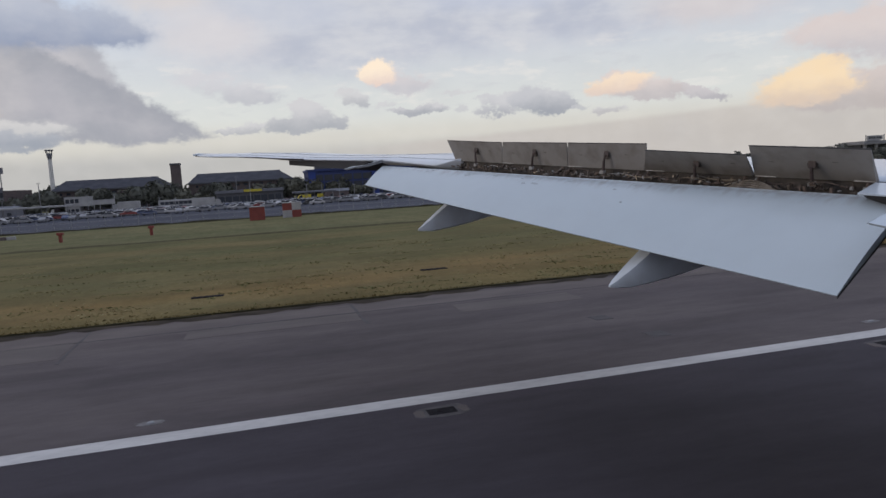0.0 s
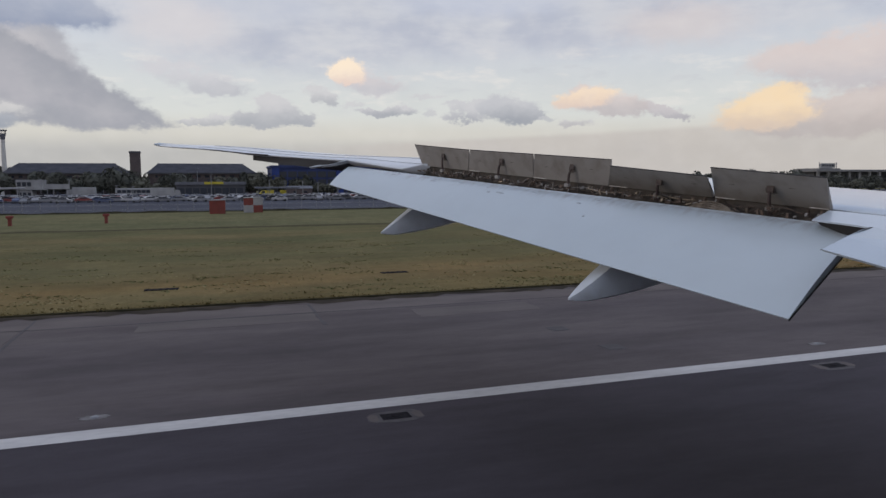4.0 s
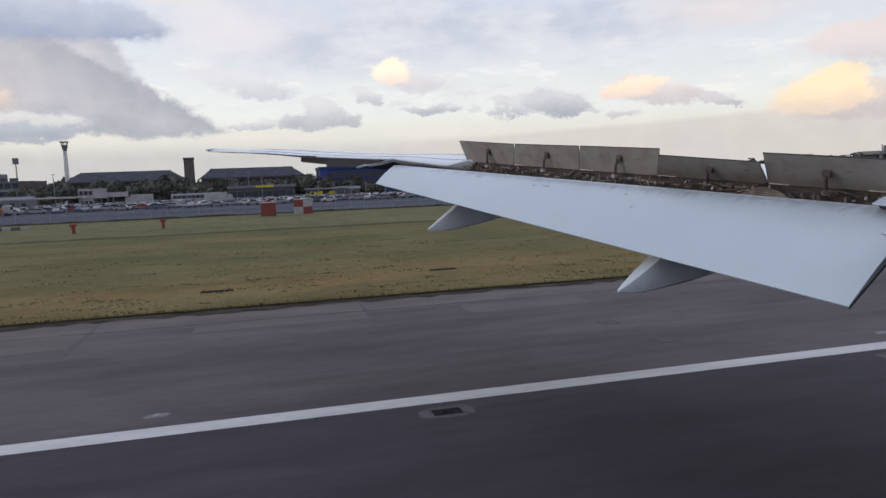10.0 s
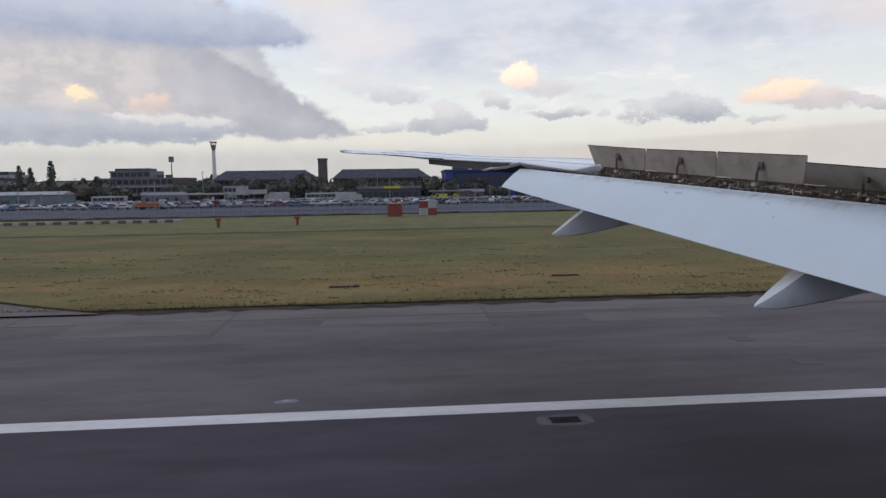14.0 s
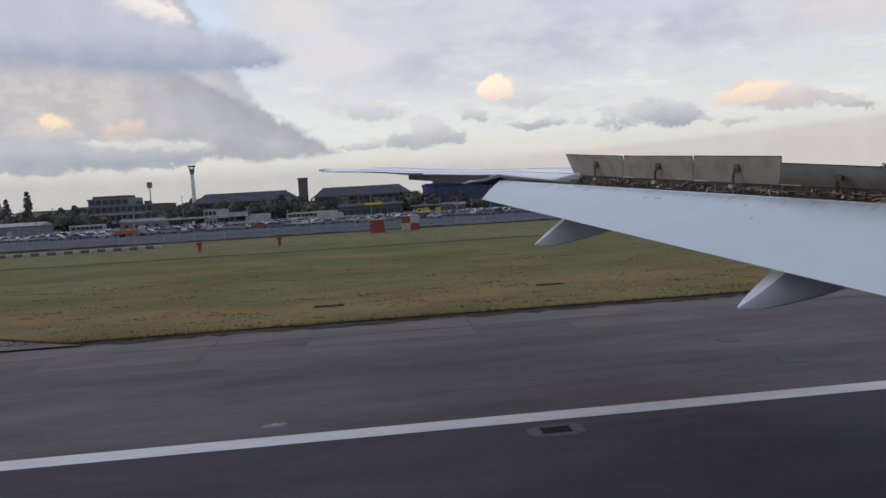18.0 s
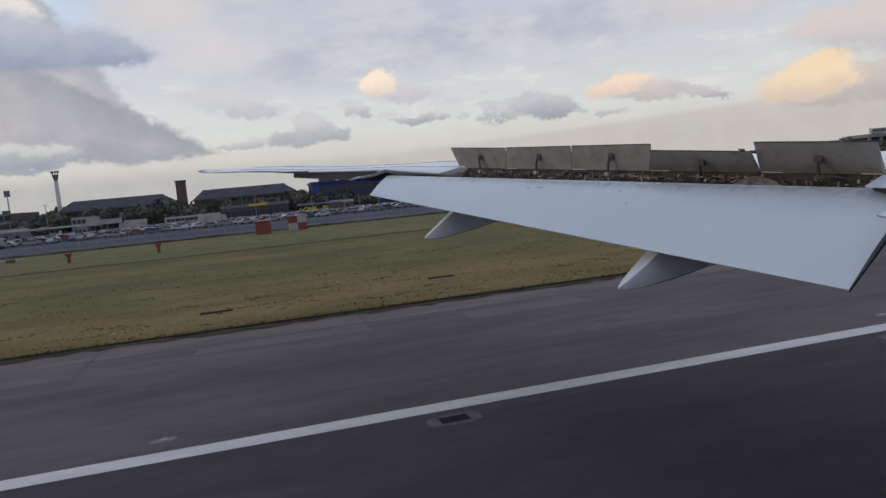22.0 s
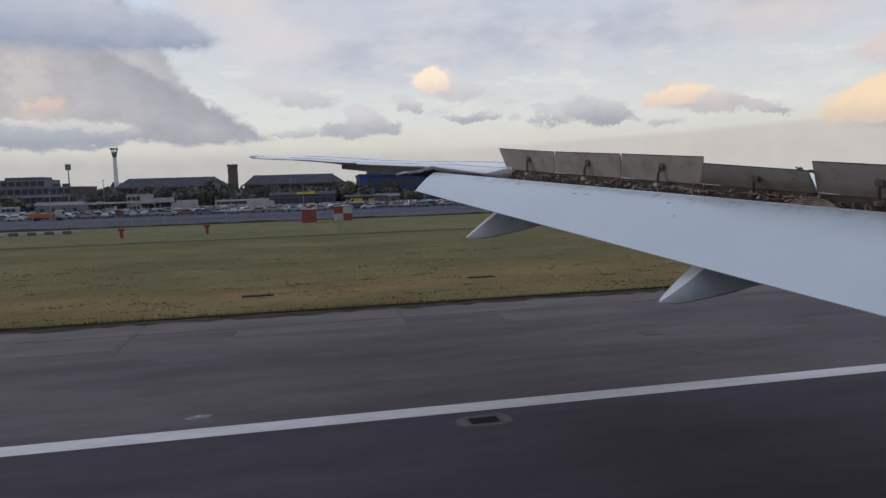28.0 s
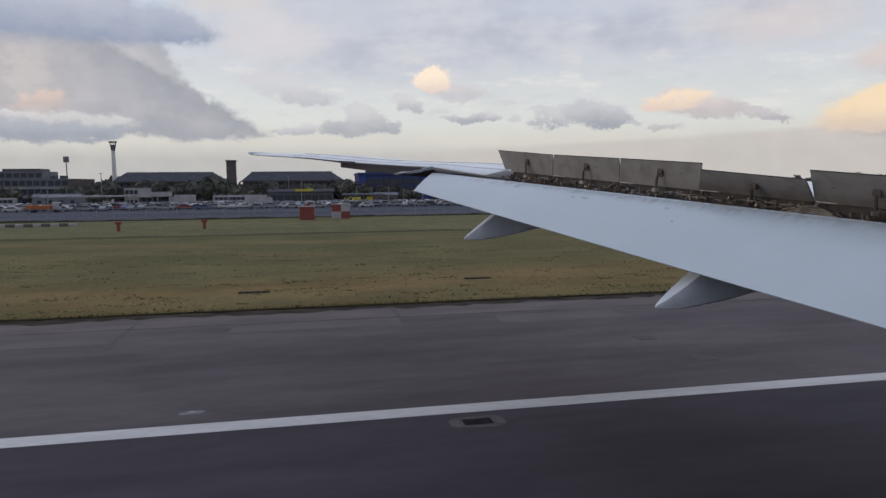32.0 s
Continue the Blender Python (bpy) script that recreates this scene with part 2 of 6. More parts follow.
# the dark blue finger above it, with lit white heads on its upper side
colour = puffs(colour, ((-16.6, 14.2, 1.5, 1.2), (-18.6, 14.6, 1.6, 1.0)), (243, 234, 226), (222, 220, 224), 13.0, 1.6, 0.95, 0.18, 0.4)
colour = puffs(colour, ((-9.6, 11.75, 1.9, 0.72), (-11.6, 12.1, 2.1, 1.05), (-14.2, 12.0, 2.4, 1.0), (-17.5, 12.3, 3.0, 1.3), (-22.0, 13.2, 4.5, 2.0), (-28.0, 14.0, 5.0, 2.4), (-33.0, 14.2, 5.0, 2.6)), (184, 190, 205), (150, 160, 183), 10.4, 3.2, 0.95, 0.24, 0.25)

# the small clouds between the bank and the deck
GREY, SHADE = (209, 208, 211), (176, 178, 185)
colour = puffs(colour, ((-1.4, 7.3, 1.8, 0.62), (0.0, 6.9, 1.4, 0.4), (-4.2, 8.3, 2.2, 0.6)), (211, 210, 215), (192, 193, 200), 6.6, 1.5, 0.85, 0.2, 0.55)
colour = puffs(colour, ((2.0, 4.55, 1.7, 0.42), (4.2, 4.75, 1.8, 0.5), (3.9, 5.7, 1.2, 0.6), (5.6, 4.6, 0.9, 0.35), (3.0, 6.3, 0.7, 0.35)), GREY, (172, 175, 182), 4.2, 2.0, 0.95, 0.13, 0.45)
colour = puffs(colour, ((-2.2, 4.35, 1.6, 0.22), (-0.6, 4.75, 0.8, 0.2)), GREY, SHADE, 4.1, 0.8, 0.85, 0.16, 0.4)
colour = puffs(colour, ((7.0, 6.55, 0.8, 0.4), (7.7, 6.1, 0.5, 0.35), (6.3, 7.1, 0.6, 0.25)), GREY, SHADE, 5.9, 1.1, 0.85, 0.16, 0.5)
colour = puffs(colour, ((12.4, 5.25, 1.7, 0.27), (13.6, 5.55, 1.0, 0.3), (11.0, 5.3, 0.8, 0.16)), GREY, (168, 171, 179), 4.95, 0.9, 0.95, 0.13, 0.4)
colour = puffs(colour, ((19.0, 4.75, 1.5, 0.32), (18.2, 5.6, 0.8, 0.42), (17.2, 5.9, 0.7, 0.2), (20.4, 5.9, 1.3, 0.5)), (205, 205, 209), (172, 174, 182), 4.4, 1.7, 0.92, 0.13, 0.62)
colour = puffs(colour, ((22.7, 5.3, 1.6, 0.75), (21.4, 5.75, 1.2, 0.55), (23.6, 4.9, 1.0, 0.4)), (199, 200, 205), (161, 165, 174), 4.4, 1.9, 0.97, 0.12, 0.42)
colour = puffs(colour, ((28.3, 4.35, 0.9, 0.28), (27.0, 4.1, 0.6, 0.2)), GREY, (182, 180, 184), 4.0, 0.7, 0.85, 0.15, 0.5)
colour = puffs(colour, ((34.6, 5.1, 1.2, 0.34), (35.6, 4.7, 0.9, 0.24), (33.4, 5.4, 0.7, 0.25)), (204, 199, 202), (174, 172, 179), 4.5, 1.0, 0.92, 0.14, 0.5)
colour = puffs(colour, ((25.4, 4.6, 0.8, 0.2), (15.6, 6.6, 1.1, 0.2), (9.8, 5.9, 0.8, 0.18), (16.0, 5.1, 0.6, 0.2)), GREY, (186, 188, 194), 4.3, 2.0, 0.75, 0.16, 0.6)
# clouds lit by the low sun: each a grey back, then its glowing front
colour = puffs(colour, ((10.9, 7.6, 1.6, 0.62), (12.4, 7.2, 1.4, 0.42), (10.0, 8.3, 1.2, 0.7)), (216, 208, 210), (200, 198, 204), 6.8, 1.6, 0.85, 0.2, 0.5)
colour = puffs(colour, ((9.5, 8.75, 1.0, 0.62), (8.7, 8.5, 0.75, 0.45), (9.9, 8.1, 1.0, 0.5), (9.0, 8.0, 0.7, 0.35)), (255, 236, 213), (232, 212, 202), 7.4, 1.5, 1.0, 0.17, 0.36)
colour = puffs(colour, ((29.6, 5.8, 2.4, 0.72), (31.4, 5.45, 1.5, 0.45), (28.6, 6.9, 1.3, 0.5)), (220, 208, 205), (193, 187, 189), 5.0, 1.8, 0.92, 0.15, 0.45)
colour = puffs(colour, ((28.2, 6.2, 1.7, 0.6), (29.6, 6.8, 1.2, 0.45), (26.9, 6.0, 0.9, 0.35)), (247, 224, 199), (226, 206, 194), 5.5, 1.5, 0.95, 0.2, 0.42)
colour = puffs(colour, ((46.0, 4.4, 3.0, 1.1), (43.6, 3.9, 2.8, 0.7), (49.5, 5.2, 3.0, 1.4)), (211, 199, 195), (190, 182, 180), 3.2, 2.4, 0.92, 0.16, 0.42)
colour = puffs(colour, ((41.8, 5.4, 1.7, 1.0), (40.0, 4.6, 1.8, 0.75), (43.2, 4.6, 1.4, 0.7), (42.6, 6.2, 0.9, 0.6)), (248, 222, 186), (222, 202, 184), 3.7, 1.9, 0.97, 0.18, 0.38)
colour = puffs(colour, ((46.5, 7.6, 3.4, 1.2), (43.0, 8.6, 2.6, 0.8), (49.0, 9.0, 3.0, 1.2)), (221, 206, 202), (196, 190, 195), 6.4, 2.8, 0.8, 0.22, 0.5)
# slight grain of light and shade in all of it
colour = wmix(wramp(fine.outputs[0], 0.35, 0.75, 0.0, 0.10), colour, lin(238, 234, 231))
colour = wmix(wramp(puff.outputs[0], 0.45, 0.75, 0.0, 0.10), colour, lin(168, 172, 182))
# the deck overhead, beyond the clouds that are seen, is an even blue-grey
colour = wmix(wramp(el, 18.0, 40.0), colour, lin(196, 206, 230))
ground_glow = wmix(wramp(el, -1.0, 0.0), lin(110, 106, 103), colour)
back = wn("ShaderNodeBackground")
wt.links.new(ground_glow, back.inputs[0])
back.inputs[1].default_value = 1.0
out = wn("ShaderNodeOutputWorld")
wt.links.new(back.outputs[0], out.inputs[0])

sun = new("sun", bpy.data.lights.new("sun", "SUN"))
sun.data.energy, sun.data.angle, sun.data.color = 0.5, radians(14), (1.0, 0.9, 0.8)
sx, sy, sz = math.sin(radians(SUN_AZ)) * math.cos(radians(SUN_EL)), math.cos(radians(SUN_AZ)) * math.cos(radians(SUN_EL)), math.sin(radians(SUN_EL))
sun.matrix_world = look((sx * 400, sy * 400, sz * 400 + 5), (0, 0, 5))

# ---- materials ----
def material(name, base, rough=0.6, metal=0.0, second=None, scale=1.0, stretch=(1, 1, 1), contrast=(0.35, 0.65), bump=0.0, bump_scale=None, third=None, third_scale=8.0, spec=0.5, third_amount=0.5, third_stretch=None, coat=0.0, grain=None):
    """A surface of two tones in broad patches, a third in finer ones, and fine relief."""
    m = bpy.data.materials.new(name)
    m.use_nodes = True
    t = m.node_tree
    b = t.nodes["Principled BSDF"]
    b.inputs["Roughness"].default_value, b.inputs["Metallic"].default_value = rough, metal
    b.inputs["Specular IOR Level"].default_value = spec
    b.inputs["Coat Weight"].default_value = coat
    co = t.nodes.new("ShaderNodeTexCoord")

    def noise_of(s, st, detail=5):
        mp = t.nodes.new("ShaderNodeMapping")
        mp.inputs["Scale"].default_value = st
        t.links.new(co.outputs["Object"], mp.inputs[0])
        n = t.nodes.new("ShaderNodeTexNoise")
        n.inputs["Scale"].default_value, n.inputs["Detail"].default_value = s, detail
        t.links.new(mp.outputs[0], n.inputs["Vector"])
        return n.outputs[0]

    def mixed(fac, lo, hi, a, b2, amount=1.0):
        r = t.nodes.new("ShaderNodeMapRange")
        r.inputs[1].default_value, r.inputs[2].default_value, r.inputs[4].default_value = lo, hi, amount
        t.links.new(fac, r.inputs[0])
        x = t.nodes.new("ShaderNodeMix")
        x.data_type = "RGBA"
        t.links.new(r.outputs[0], x.inputs[0])
        for sock, v in ((x.inputs[6], a), (x.inputs[7], b2)):
            if isinstance(v, tuple):
                sock.default_value = (*v, 1)
            else:
                t.links.new(v, sock)
        return x.outputs[2]

    if second:
        col = mixed(noise_of(scale, stretch), contrast[0], contrast[1], base, second)
        if third:
            col = mixed(noise_of(third_scale, third_stretch or stretch), 0.45, 0.7, col, third, third_amount)
        if grain:
            for k, s, st in grain:
                x = t.nodes.new("ShaderNodeMix")
                x.data_type, x.blend_type = "RGBA", "MULTIPLY"
                r = t.nodes.new("ShaderNodeMapRange")
                r.inputs[1].default_value, r.inputs[2].default_value = 0.38, 0.62
                t.links.new(noise_of(s, st, 3), r.inputs[0])
                t.links.new(r.outputs[0], x.inputs[0])
                t.links.new(col, x.inputs[6])
                x.inputs[7].default_value = (k, k, k, 1)
                col = x.outputs[2]
        t.links.new(col, b.inputs["Base Color"])
    else:
        b.inputs["Base Color"].default_value = (*base, 1)
    if bump:
        bp = t.nodes.new("ShaderNodeBump")
        bp.inputs["Strength"].default_value, bp.inputs["Distance"].default_value = bump, 0.02
        t.links.new(noise_of(bump_scale or scale * 20, (1, 1, 1), 3), bp.inputs["Height"])
        t.links.new(bp.outputs[0], b.inputs["Normal"])
    return m


RUNWAY = material("runway_asphalt", (0.046, 0.040, 0.049), 0.9, second=(0.069, 0.058, 0.069), scale=0.16, stretch=(0.3, 1, 1), third=(0.031, 0.026, 0.031), third_scale=0.6, third_stretch=(0.25, 1, 1), grain=((0.88, 1.6, (0.3, 1, 1)), (0.93, 7.0, (0.4, 1, 1))), bump=0.3, bump_scale=40, spec=0.25)
SHOULDER = material("shoulder_asphalt", (0.099, 0.083, 0.087), 0.9, second=(0.132, 0.111, 0.111), scale=0.22, stretch=(0.3, 1, 1), third=(0.058, 0.048, 0.051), third_scale=0.5, third_stretch=(0.16, 1, 1), third_amount=0.55, grain=((0.84, 0.8, (0.35, 1, 1)), (0.91, 4.5, (0.35, 1, 1))), bump=0.3, bump_scale=35, spec=0.2)
PATCH = material("patched_asphalt", (0.108, 0.090, 0.088), 0.9, second=(0.140, 0.118, 0.112), scale=0.6, stretch=(0.4, 1, 1), bump=0.3, bump_scale=30, spec=0.2)
PATCH2 = material("repaired_asphalt", (0.105, 0.089, 0.087), 0.9, second=(0.135, 0.115, 0.110), scale=0.6, stretch=(0.4, 1, 1), bump=0.3, bump_scale=30, spec=0.2)
SOIL = material("dark_soil", (0.030, 0.026, 0.021), 1.0, second=(0.070, 0.056, 0.044), scale=1.4, stretch=(0.5, 1, 1), spec=0.05)
TAR = material("dark_joint_tar", (0.042, 0.037, 0.040), 0.8, second=(0.062, 0.055, 0.058), scale=2.0)
LINE = material("worn_white_line_paint", (0.56, 0.54, 0.525), 0.8, second=(0.47, 0.45, 0.44), scale=1.2, stretch=(0.3, 1, 1), third=(0.30, 0.29, 0.30), third_scale=9.0, third_amount=0.35)
CONCRETE = material("pale_concrete", (0.098, 0.090, 0.093), 0.95, second=(0.058, 0.053, 0.056), scale=2.5, bump=0.3, bump_scale=40)
PALEPAD = material("pale_worn_concrete", (0.20, 0.19, 0.19), 0.95, second=(0.115, 0.105, 0.106), scale=3.0)
PIT = material("dark_steel_cover", (0.016, 0.0145, 0.017), 0.95, second=(0.026, 0.024, 0.027), scale=6.0, spec=0.05)
GRASS = material("dry_mown_grass", (0.152, 0.142, 0.068), 1.0, second=(0.215, 0.168, 0.080), scale=0.06, stretch=(0.35, 1.0, 1), contrast=(0.36, 0.64), third=(0.124, 0.126, 0.058), third_scale=0.11, third_stretch=(0.45, 1.0, 1), third_amount=0.8, grain=((0.80, 0.3, (0.35, 0.7, 1)), (0.88, 2.4, (0.6, 0.4, 1)), (0.84, 9.0, (0.8, 0.5, 1))), bump=0.6, bump_scale=8, spec=0.05)
GREEN = material("green_mown_grass", (0.142, 0.140, 0.071), 1.0, second=(0.185, 0.166, 0.085), scale=0.05, stretch=(0.6, 1.1, 1), third=(0.120, 0.117, 0.055), third_scale=0.3, third_stretch=(0.3, 1, 1), grain=((0.86, 0.5, (0.7, 0.3, 1)), (0.86, 1.8, (0.9, 0.3, 1))), bump=0.6, bump_scale=8, spec=0.05)


def drift(mat, tone, y0, y1):
    """Multiplies in a tone, such as drier grass, in ragged drifts, thicker towards one side of the strip."""
    t = mat.node_tree
    b = t.nodes["Principled BSDF"]
    co, sx = t.nodes.new("ShaderNodeTexCoord"), t.nodes.new("ShaderNodeSeparateXYZ")
    t.links.new(co.outputs["Object"], sx.inputs[0])
    side = t.nodes.new("ShaderNodeMapRange")
    side.interpolation_type = "SMOOTHSTEP"
    side.inputs[1].default_value, side.inputs[2].default_value = y0, y1
    t.links.new(sx.outputs[1], side.inputs[0])
    mp = t.nodes.new("ShaderNodeMapping")
    mp.inputs["Scale"].default_value = (0.35, 1.0, 1.0)
    t.links.new(co.outputs["Object"], mp.inputs[0])
    n = t.nodes.new("ShaderNodeTexNoise")
    n.inputs["Scale"].default_value, n.inputs["Detail"].default_value = 0.11, 6
    t.links.new(mp.outputs[0], n.inputs["Vector"])
    patchy = t.nodes.new("ShaderNodeMapRange")
    patchy.inputs[1].default_value, patchy.inputs[2].default_value = 0.34, 0.62
    t.links.new(n.outputs[0], patchy.inputs[0])
    m = t.nodes.new("ShaderNodeMath")
    m.operation = "MULTIPLY"
    t.links.new(side.outputs[0], m.inputs[0])
    t.links.new(patchy.outputs[0], m.inputs[1])
    x = t.nodes.new("ShaderNodeMix")
    x.data_type, x.blend_type = "RGBA", "MULTIPLY"
    old = b.inputs["Base Color"].links[0].from_socket
    t.links.new(m.outputs[0], x.inputs[0])
    t.links.new(old, x.inputs[6])
    x.inputs[7].default_value = (*tone, 1)
    t.links.new(x.outputs[2], b.inputs["Base Color"])


drift(SHOULDER, (1.16, 1.13, 1.11), 28.0, 34.0)
drift(GRASS, (1.55, 1.16, 1.05), 58.0, 40.0)
# darker grass towards the shoulder's edge
drift(GRASS, (0.70, 0.76, 0.72), 39.5, 36.0)


def oil_film(mat, foot, across, along, tone, much):
    """A torn brownish oil film that runs back from the panel's front edge in streaks."""
    t = mat.node_tree
    b = t.nodes["Principled BSDF"]
    co = t.nodes.new("ShaderNodeTexCoord")

    def vec(op, a, v):
        n = t.nodes.new("ShaderNodeVectorMath")
        n.operation = op
        t.links.new(a, n.inputs[0])
        n.inputs[1].default_value = v
        return n.outputs["Value"] if op == "DOT_PRODUCT" else n.outputs[0]

    off = vec("SUBTRACT", co.outputs["Object"], foot)
    u, w = vec("DOT_PRODUCT", off, across), vec("DOT_PRODUCT", off, along)
    at = t.nodes.new("ShaderNodeCombineXYZ")
    t.links.new(w, at.inputs[0])
    t.links.new(u, at.inputs[1])
    noises = []
    for scale, st in ((2.2, (1.0, 0.3, 1)), (9.0, (1.0, 0.35, 1))):
        mp = t.nodes.new("ShaderNodeMapping")
        mp.inputs["Scale"].default_value = st
        t.links.new(at.outputs[0], mp.inputs[0])
        n = t.nodes.new("ShaderNodeTexNoise")
        n.inputs["Scale"].default_value, n.inputs["Detail"].default_value = scale, 5
        t.links.new(mp.outputs[0], n.inputs["Vector"])
        noises.append(n.outputs[0])
    reach = t.nodes.new("ShaderNodeMath")
    reach.operation = "MULTIPLY_ADD"
    t.links.new(noises[0], reach.inputs[0])
    reach.inputs[1].default_value = 0.55
    t.links.new(u, reach.inputs[2])
    edge = t.nodes.new("ShaderNodeMapRange")
    edge.inputs[1].default_value, edge.inputs[2].default_value, edge.inputs[4].default_value = 2.16, 2.46, much
    t.links.new(reach.outputs[0], edge.inputs[0])
    fleck = t.nodes.new("ShaderNodeMapRange")
    fleck.inputs[1].default_value, fleck.inputs[2].default_value = 0.42, 0.62
    t.links.new(noises[1], fleck.inputs[0])
    both = t.nodes.new("ShaderNodeMath")
    both.operation = "MULTIPLY"
    t.links.new(edge.outputs[0], both.inputs[0])
    t.links.new(fleck.outputs[0], both.inputs[1])
    x = t.nodes.new("ShaderNodeMix")
    x.data_type = "RGBA"
    t.links.new(both.outputs[0], x.inputs[0])
    t.links.new(b.inputs["Base Color"].links[0].from_socket, x.inputs[6])
    x.inputs[7].default_value = (*tone, 1)
    t.links.new(x.outputs[2], b.inputs["Base Color"])


TUFT = material("dark_rank_grass", (0.150, 0.152, 0.072), 1.0, second=(0.19, 0.175, 0.085), scale=0.8, spec=0.05)
STRAW = material("pale_dead_grass", (0.31, 0.26, 0.14), 1.0, second=(0.25, 0.21, 0.11), scale=0.8, spec=0.05)
DITCH = material("dull_ditch_turf", (0.066, 0.060, 0.034), 1.0, second=(0.095, 0.085, 0.046), scale=1.2, spec=0.05)
# turf edge, nearly black for the shade at the grass lip
LIP = material("turf_edge_in_shade", (0.026, 0.024, 0.015), 1.0, second=(0.045, 0.04, 0.022), scale=1.5, spec=0.05)
LOT = material("car_park_asphalt", (0.062, 0.066, 0.086), 0.95, second=(0.082, 0.086, 0.108), scale=0.05, stretch=(0.3, 1, 1), third=(0.048, 0.051, 0.066), third_scale=0.4, spec=0.1)
PAINT = material("light_grey_wing_paint", (0.475, 0.532, 0.568), 0.28, second=(0.505, 0.560, 0.594), scale=0.4, third=(0.44, 0.475, 0.505), third_scale=2.2, third_amount=0.18, bump=0.015, bump_scale=3.0)
FLAP_PAINT = PAINT.copy()
# unit vectors across the lowered flap, in its surface, and along it
oil_film(FLAP_PAINT, (7.33, 7.7, 4.26), (0.784, 0.283, 0.553), (-0.317, 0.940, 0.126), (0.23, 0.195, 0.18), 0.44)
FLAPERON = material("satin_pale_wing_paint", (0.51, 0.57, 0.63), 0.24, second=(0.54, 0.60, 0.66), scale=0.6, third=(0.46, 0.51, 0.56), third_scale=2.0, third_amount=0.25)
WHITE = material("white_outer_wing_paint", (0.76, 0.775, 0.80), 0.22, second=(0.72, 0.74, 0.77), scale=0.6, third=(0.64, 0.66, 0.69), third_scale=2.0, third_amount=0.3)
# glossy white paint with the sky's blue reflection tinted into its base colour
GLOSSY = material("sky_tinted_glossy_wing_paint", (0.60, 0.655, 0.715), 0.20, second=(0.57, 0.625, 0.685), scale=0.6, third=(0.52, 0.565, 0.62), third_scale=2.0, third_amount=0.3)
UNDER = material("spoiler_underside_primer", (0.325, 0.300, 0.275), 0.7, second=(0.28, 0.256, 0.234), scale=0.9, third=(0.16, 0.135, 0.113), third_scale=3.2, third_amount=0.5)
# aileron skin, coloured as dark as its underside stands in shade
SHADESKIN = material("aileron_skin_in_shade", (0.042, 0.041, 0.045), 0.8, second=(0.03, 0.029, 0.032), scale=1.0)
SCUFF = material("grey_scuffed_paint", (0.34, 0.365, 0.39), 0.6, second=(0.42, 0.46, 0.49), scale=14.0)
SMUDGE = material("oily_brown_smudge", (0.12, 0.095, 0.078), 0.7, second=(0.17, 0.15, 0.135), scale=6.0)
FITTING = material("pale_grey_fitting", (0.34, 0.33, 0.32), 0.5, second=(0.20, 0.18, 0.165), scale=7.0)
SEAM = material("grey_joint_sealant", (0.17, 0.175, 0.19), 0.7, second=(0.25, 0.26, 0.28), scale=2.0)
# black of the rubber seals and of the strips painted for shade
EDGE = material("dark_seal_and_shade", (0.035, 0.032, 0.032), 0.7)
COVE = material("dark_brown_cove", (0.050, 0.042, 0.037), 0.75, second=(0.095, 0.074, 0.056), scale=3.0, third=(0.022, 0.019, 0.018), third_scale=9.0)
RUST = material("stained_bracket_metal", (0.155, 0.108, 0.082), 0.65, metal=0.1, second=(0.075, 0.054, 0.045), scale=6.0)
BARE = material("pale_bare_metal", (0.56, 0.54, 0.51), 0.5, second=(0.40, 0.37, 0.34), scale=5.0)
LUG = material("dark_oily_lug_metal", (0.062, 0.044, 0.038), 0.7, second=(0.095, 0.066, 0.056), scale=7.0)
ROD = material("brown_oily_actuator_metal", (0.120, 0.084, 0.076), 0.55, metal=0.1, second=(0.075, 0.054, 0.050), scale=9.0)
TUBE = material("pale_hydraulic_tube", (0.30, 0.25, 0.19), 0.4, metal=0.4, second=(0.15, 0.115, 0.085), scale=6.0)
GREYP = material("grey_fairing_paint", (0.68, 0.725, 0.775), 0.35, second=(0.63, 0.67, 0.715), scale=1.2, third=(0.48, 0.48, 0.49), third_scale=3.0, third_amount=0.4)
TYRE = material("black_tyre_rubber", (0.02, 0.02, 0.021), 0.85)
BARK = material("tree_bark", (0.06, 0.05, 0.04), 0.95, second=(0.09, 0.075, 0.06), scale=3.0)
# foliage, brick, slate, blue and charcoal walls: base colours raised for air haze
LEAF = material("dark_green_foliage", (0.081, 0.085, 0.076), 0.9, second=(0.112, 0.115, 0.098), scale=0.5, spec=0.1)
LEAF2 = material("olive_foliage", (0.096, 0.098, 0.079), 0.9, second=(0.130, 0.127, 0.101), scale=0.5, spec=0.1)
CONIFER = material("dark_conifer_foliage", (0.065, 0.075, 0.065), 0.9, second=(0.085, 0.095, 0.077), scale=0.6, spec=0.1)
BRICK = material("dark_brown_brick", (0.104, 0.087, 0.090), 0.95, second=(0.137, 0.113, 0.111), scale=0.5, spec=0.1, third=(0.071, 0.061, 0.066), third_scale=2.5)
SLATE = material("dark_slate_roof", (0.060, 0.062, 0.075), 1.0, second=(0.081, 0.083, 0.098), scale=0.4, spec=0.05)
GLASS = material("dark_window_glass", (0.030, 0.036, 0.050), 0.25, spec=0.4)
BLUEWALL = material("deep_blue_cladding", (0.029, 0.047, 0.156), 0.8, second=(0.022, 0.035, 0.111), scale=0.2)
BRIGHTBLUE = material("bright_blue_panel", (0.024, 0.05, 0.22), 0.8, second=(0.02, 0.04, 0.17), scale=0.3)
WHITEWALL = material("white_wall_paint", (0.33, 0.33, 0.335), 0.8, second=(0.24, 0.24, 0.25), scale=0.4)
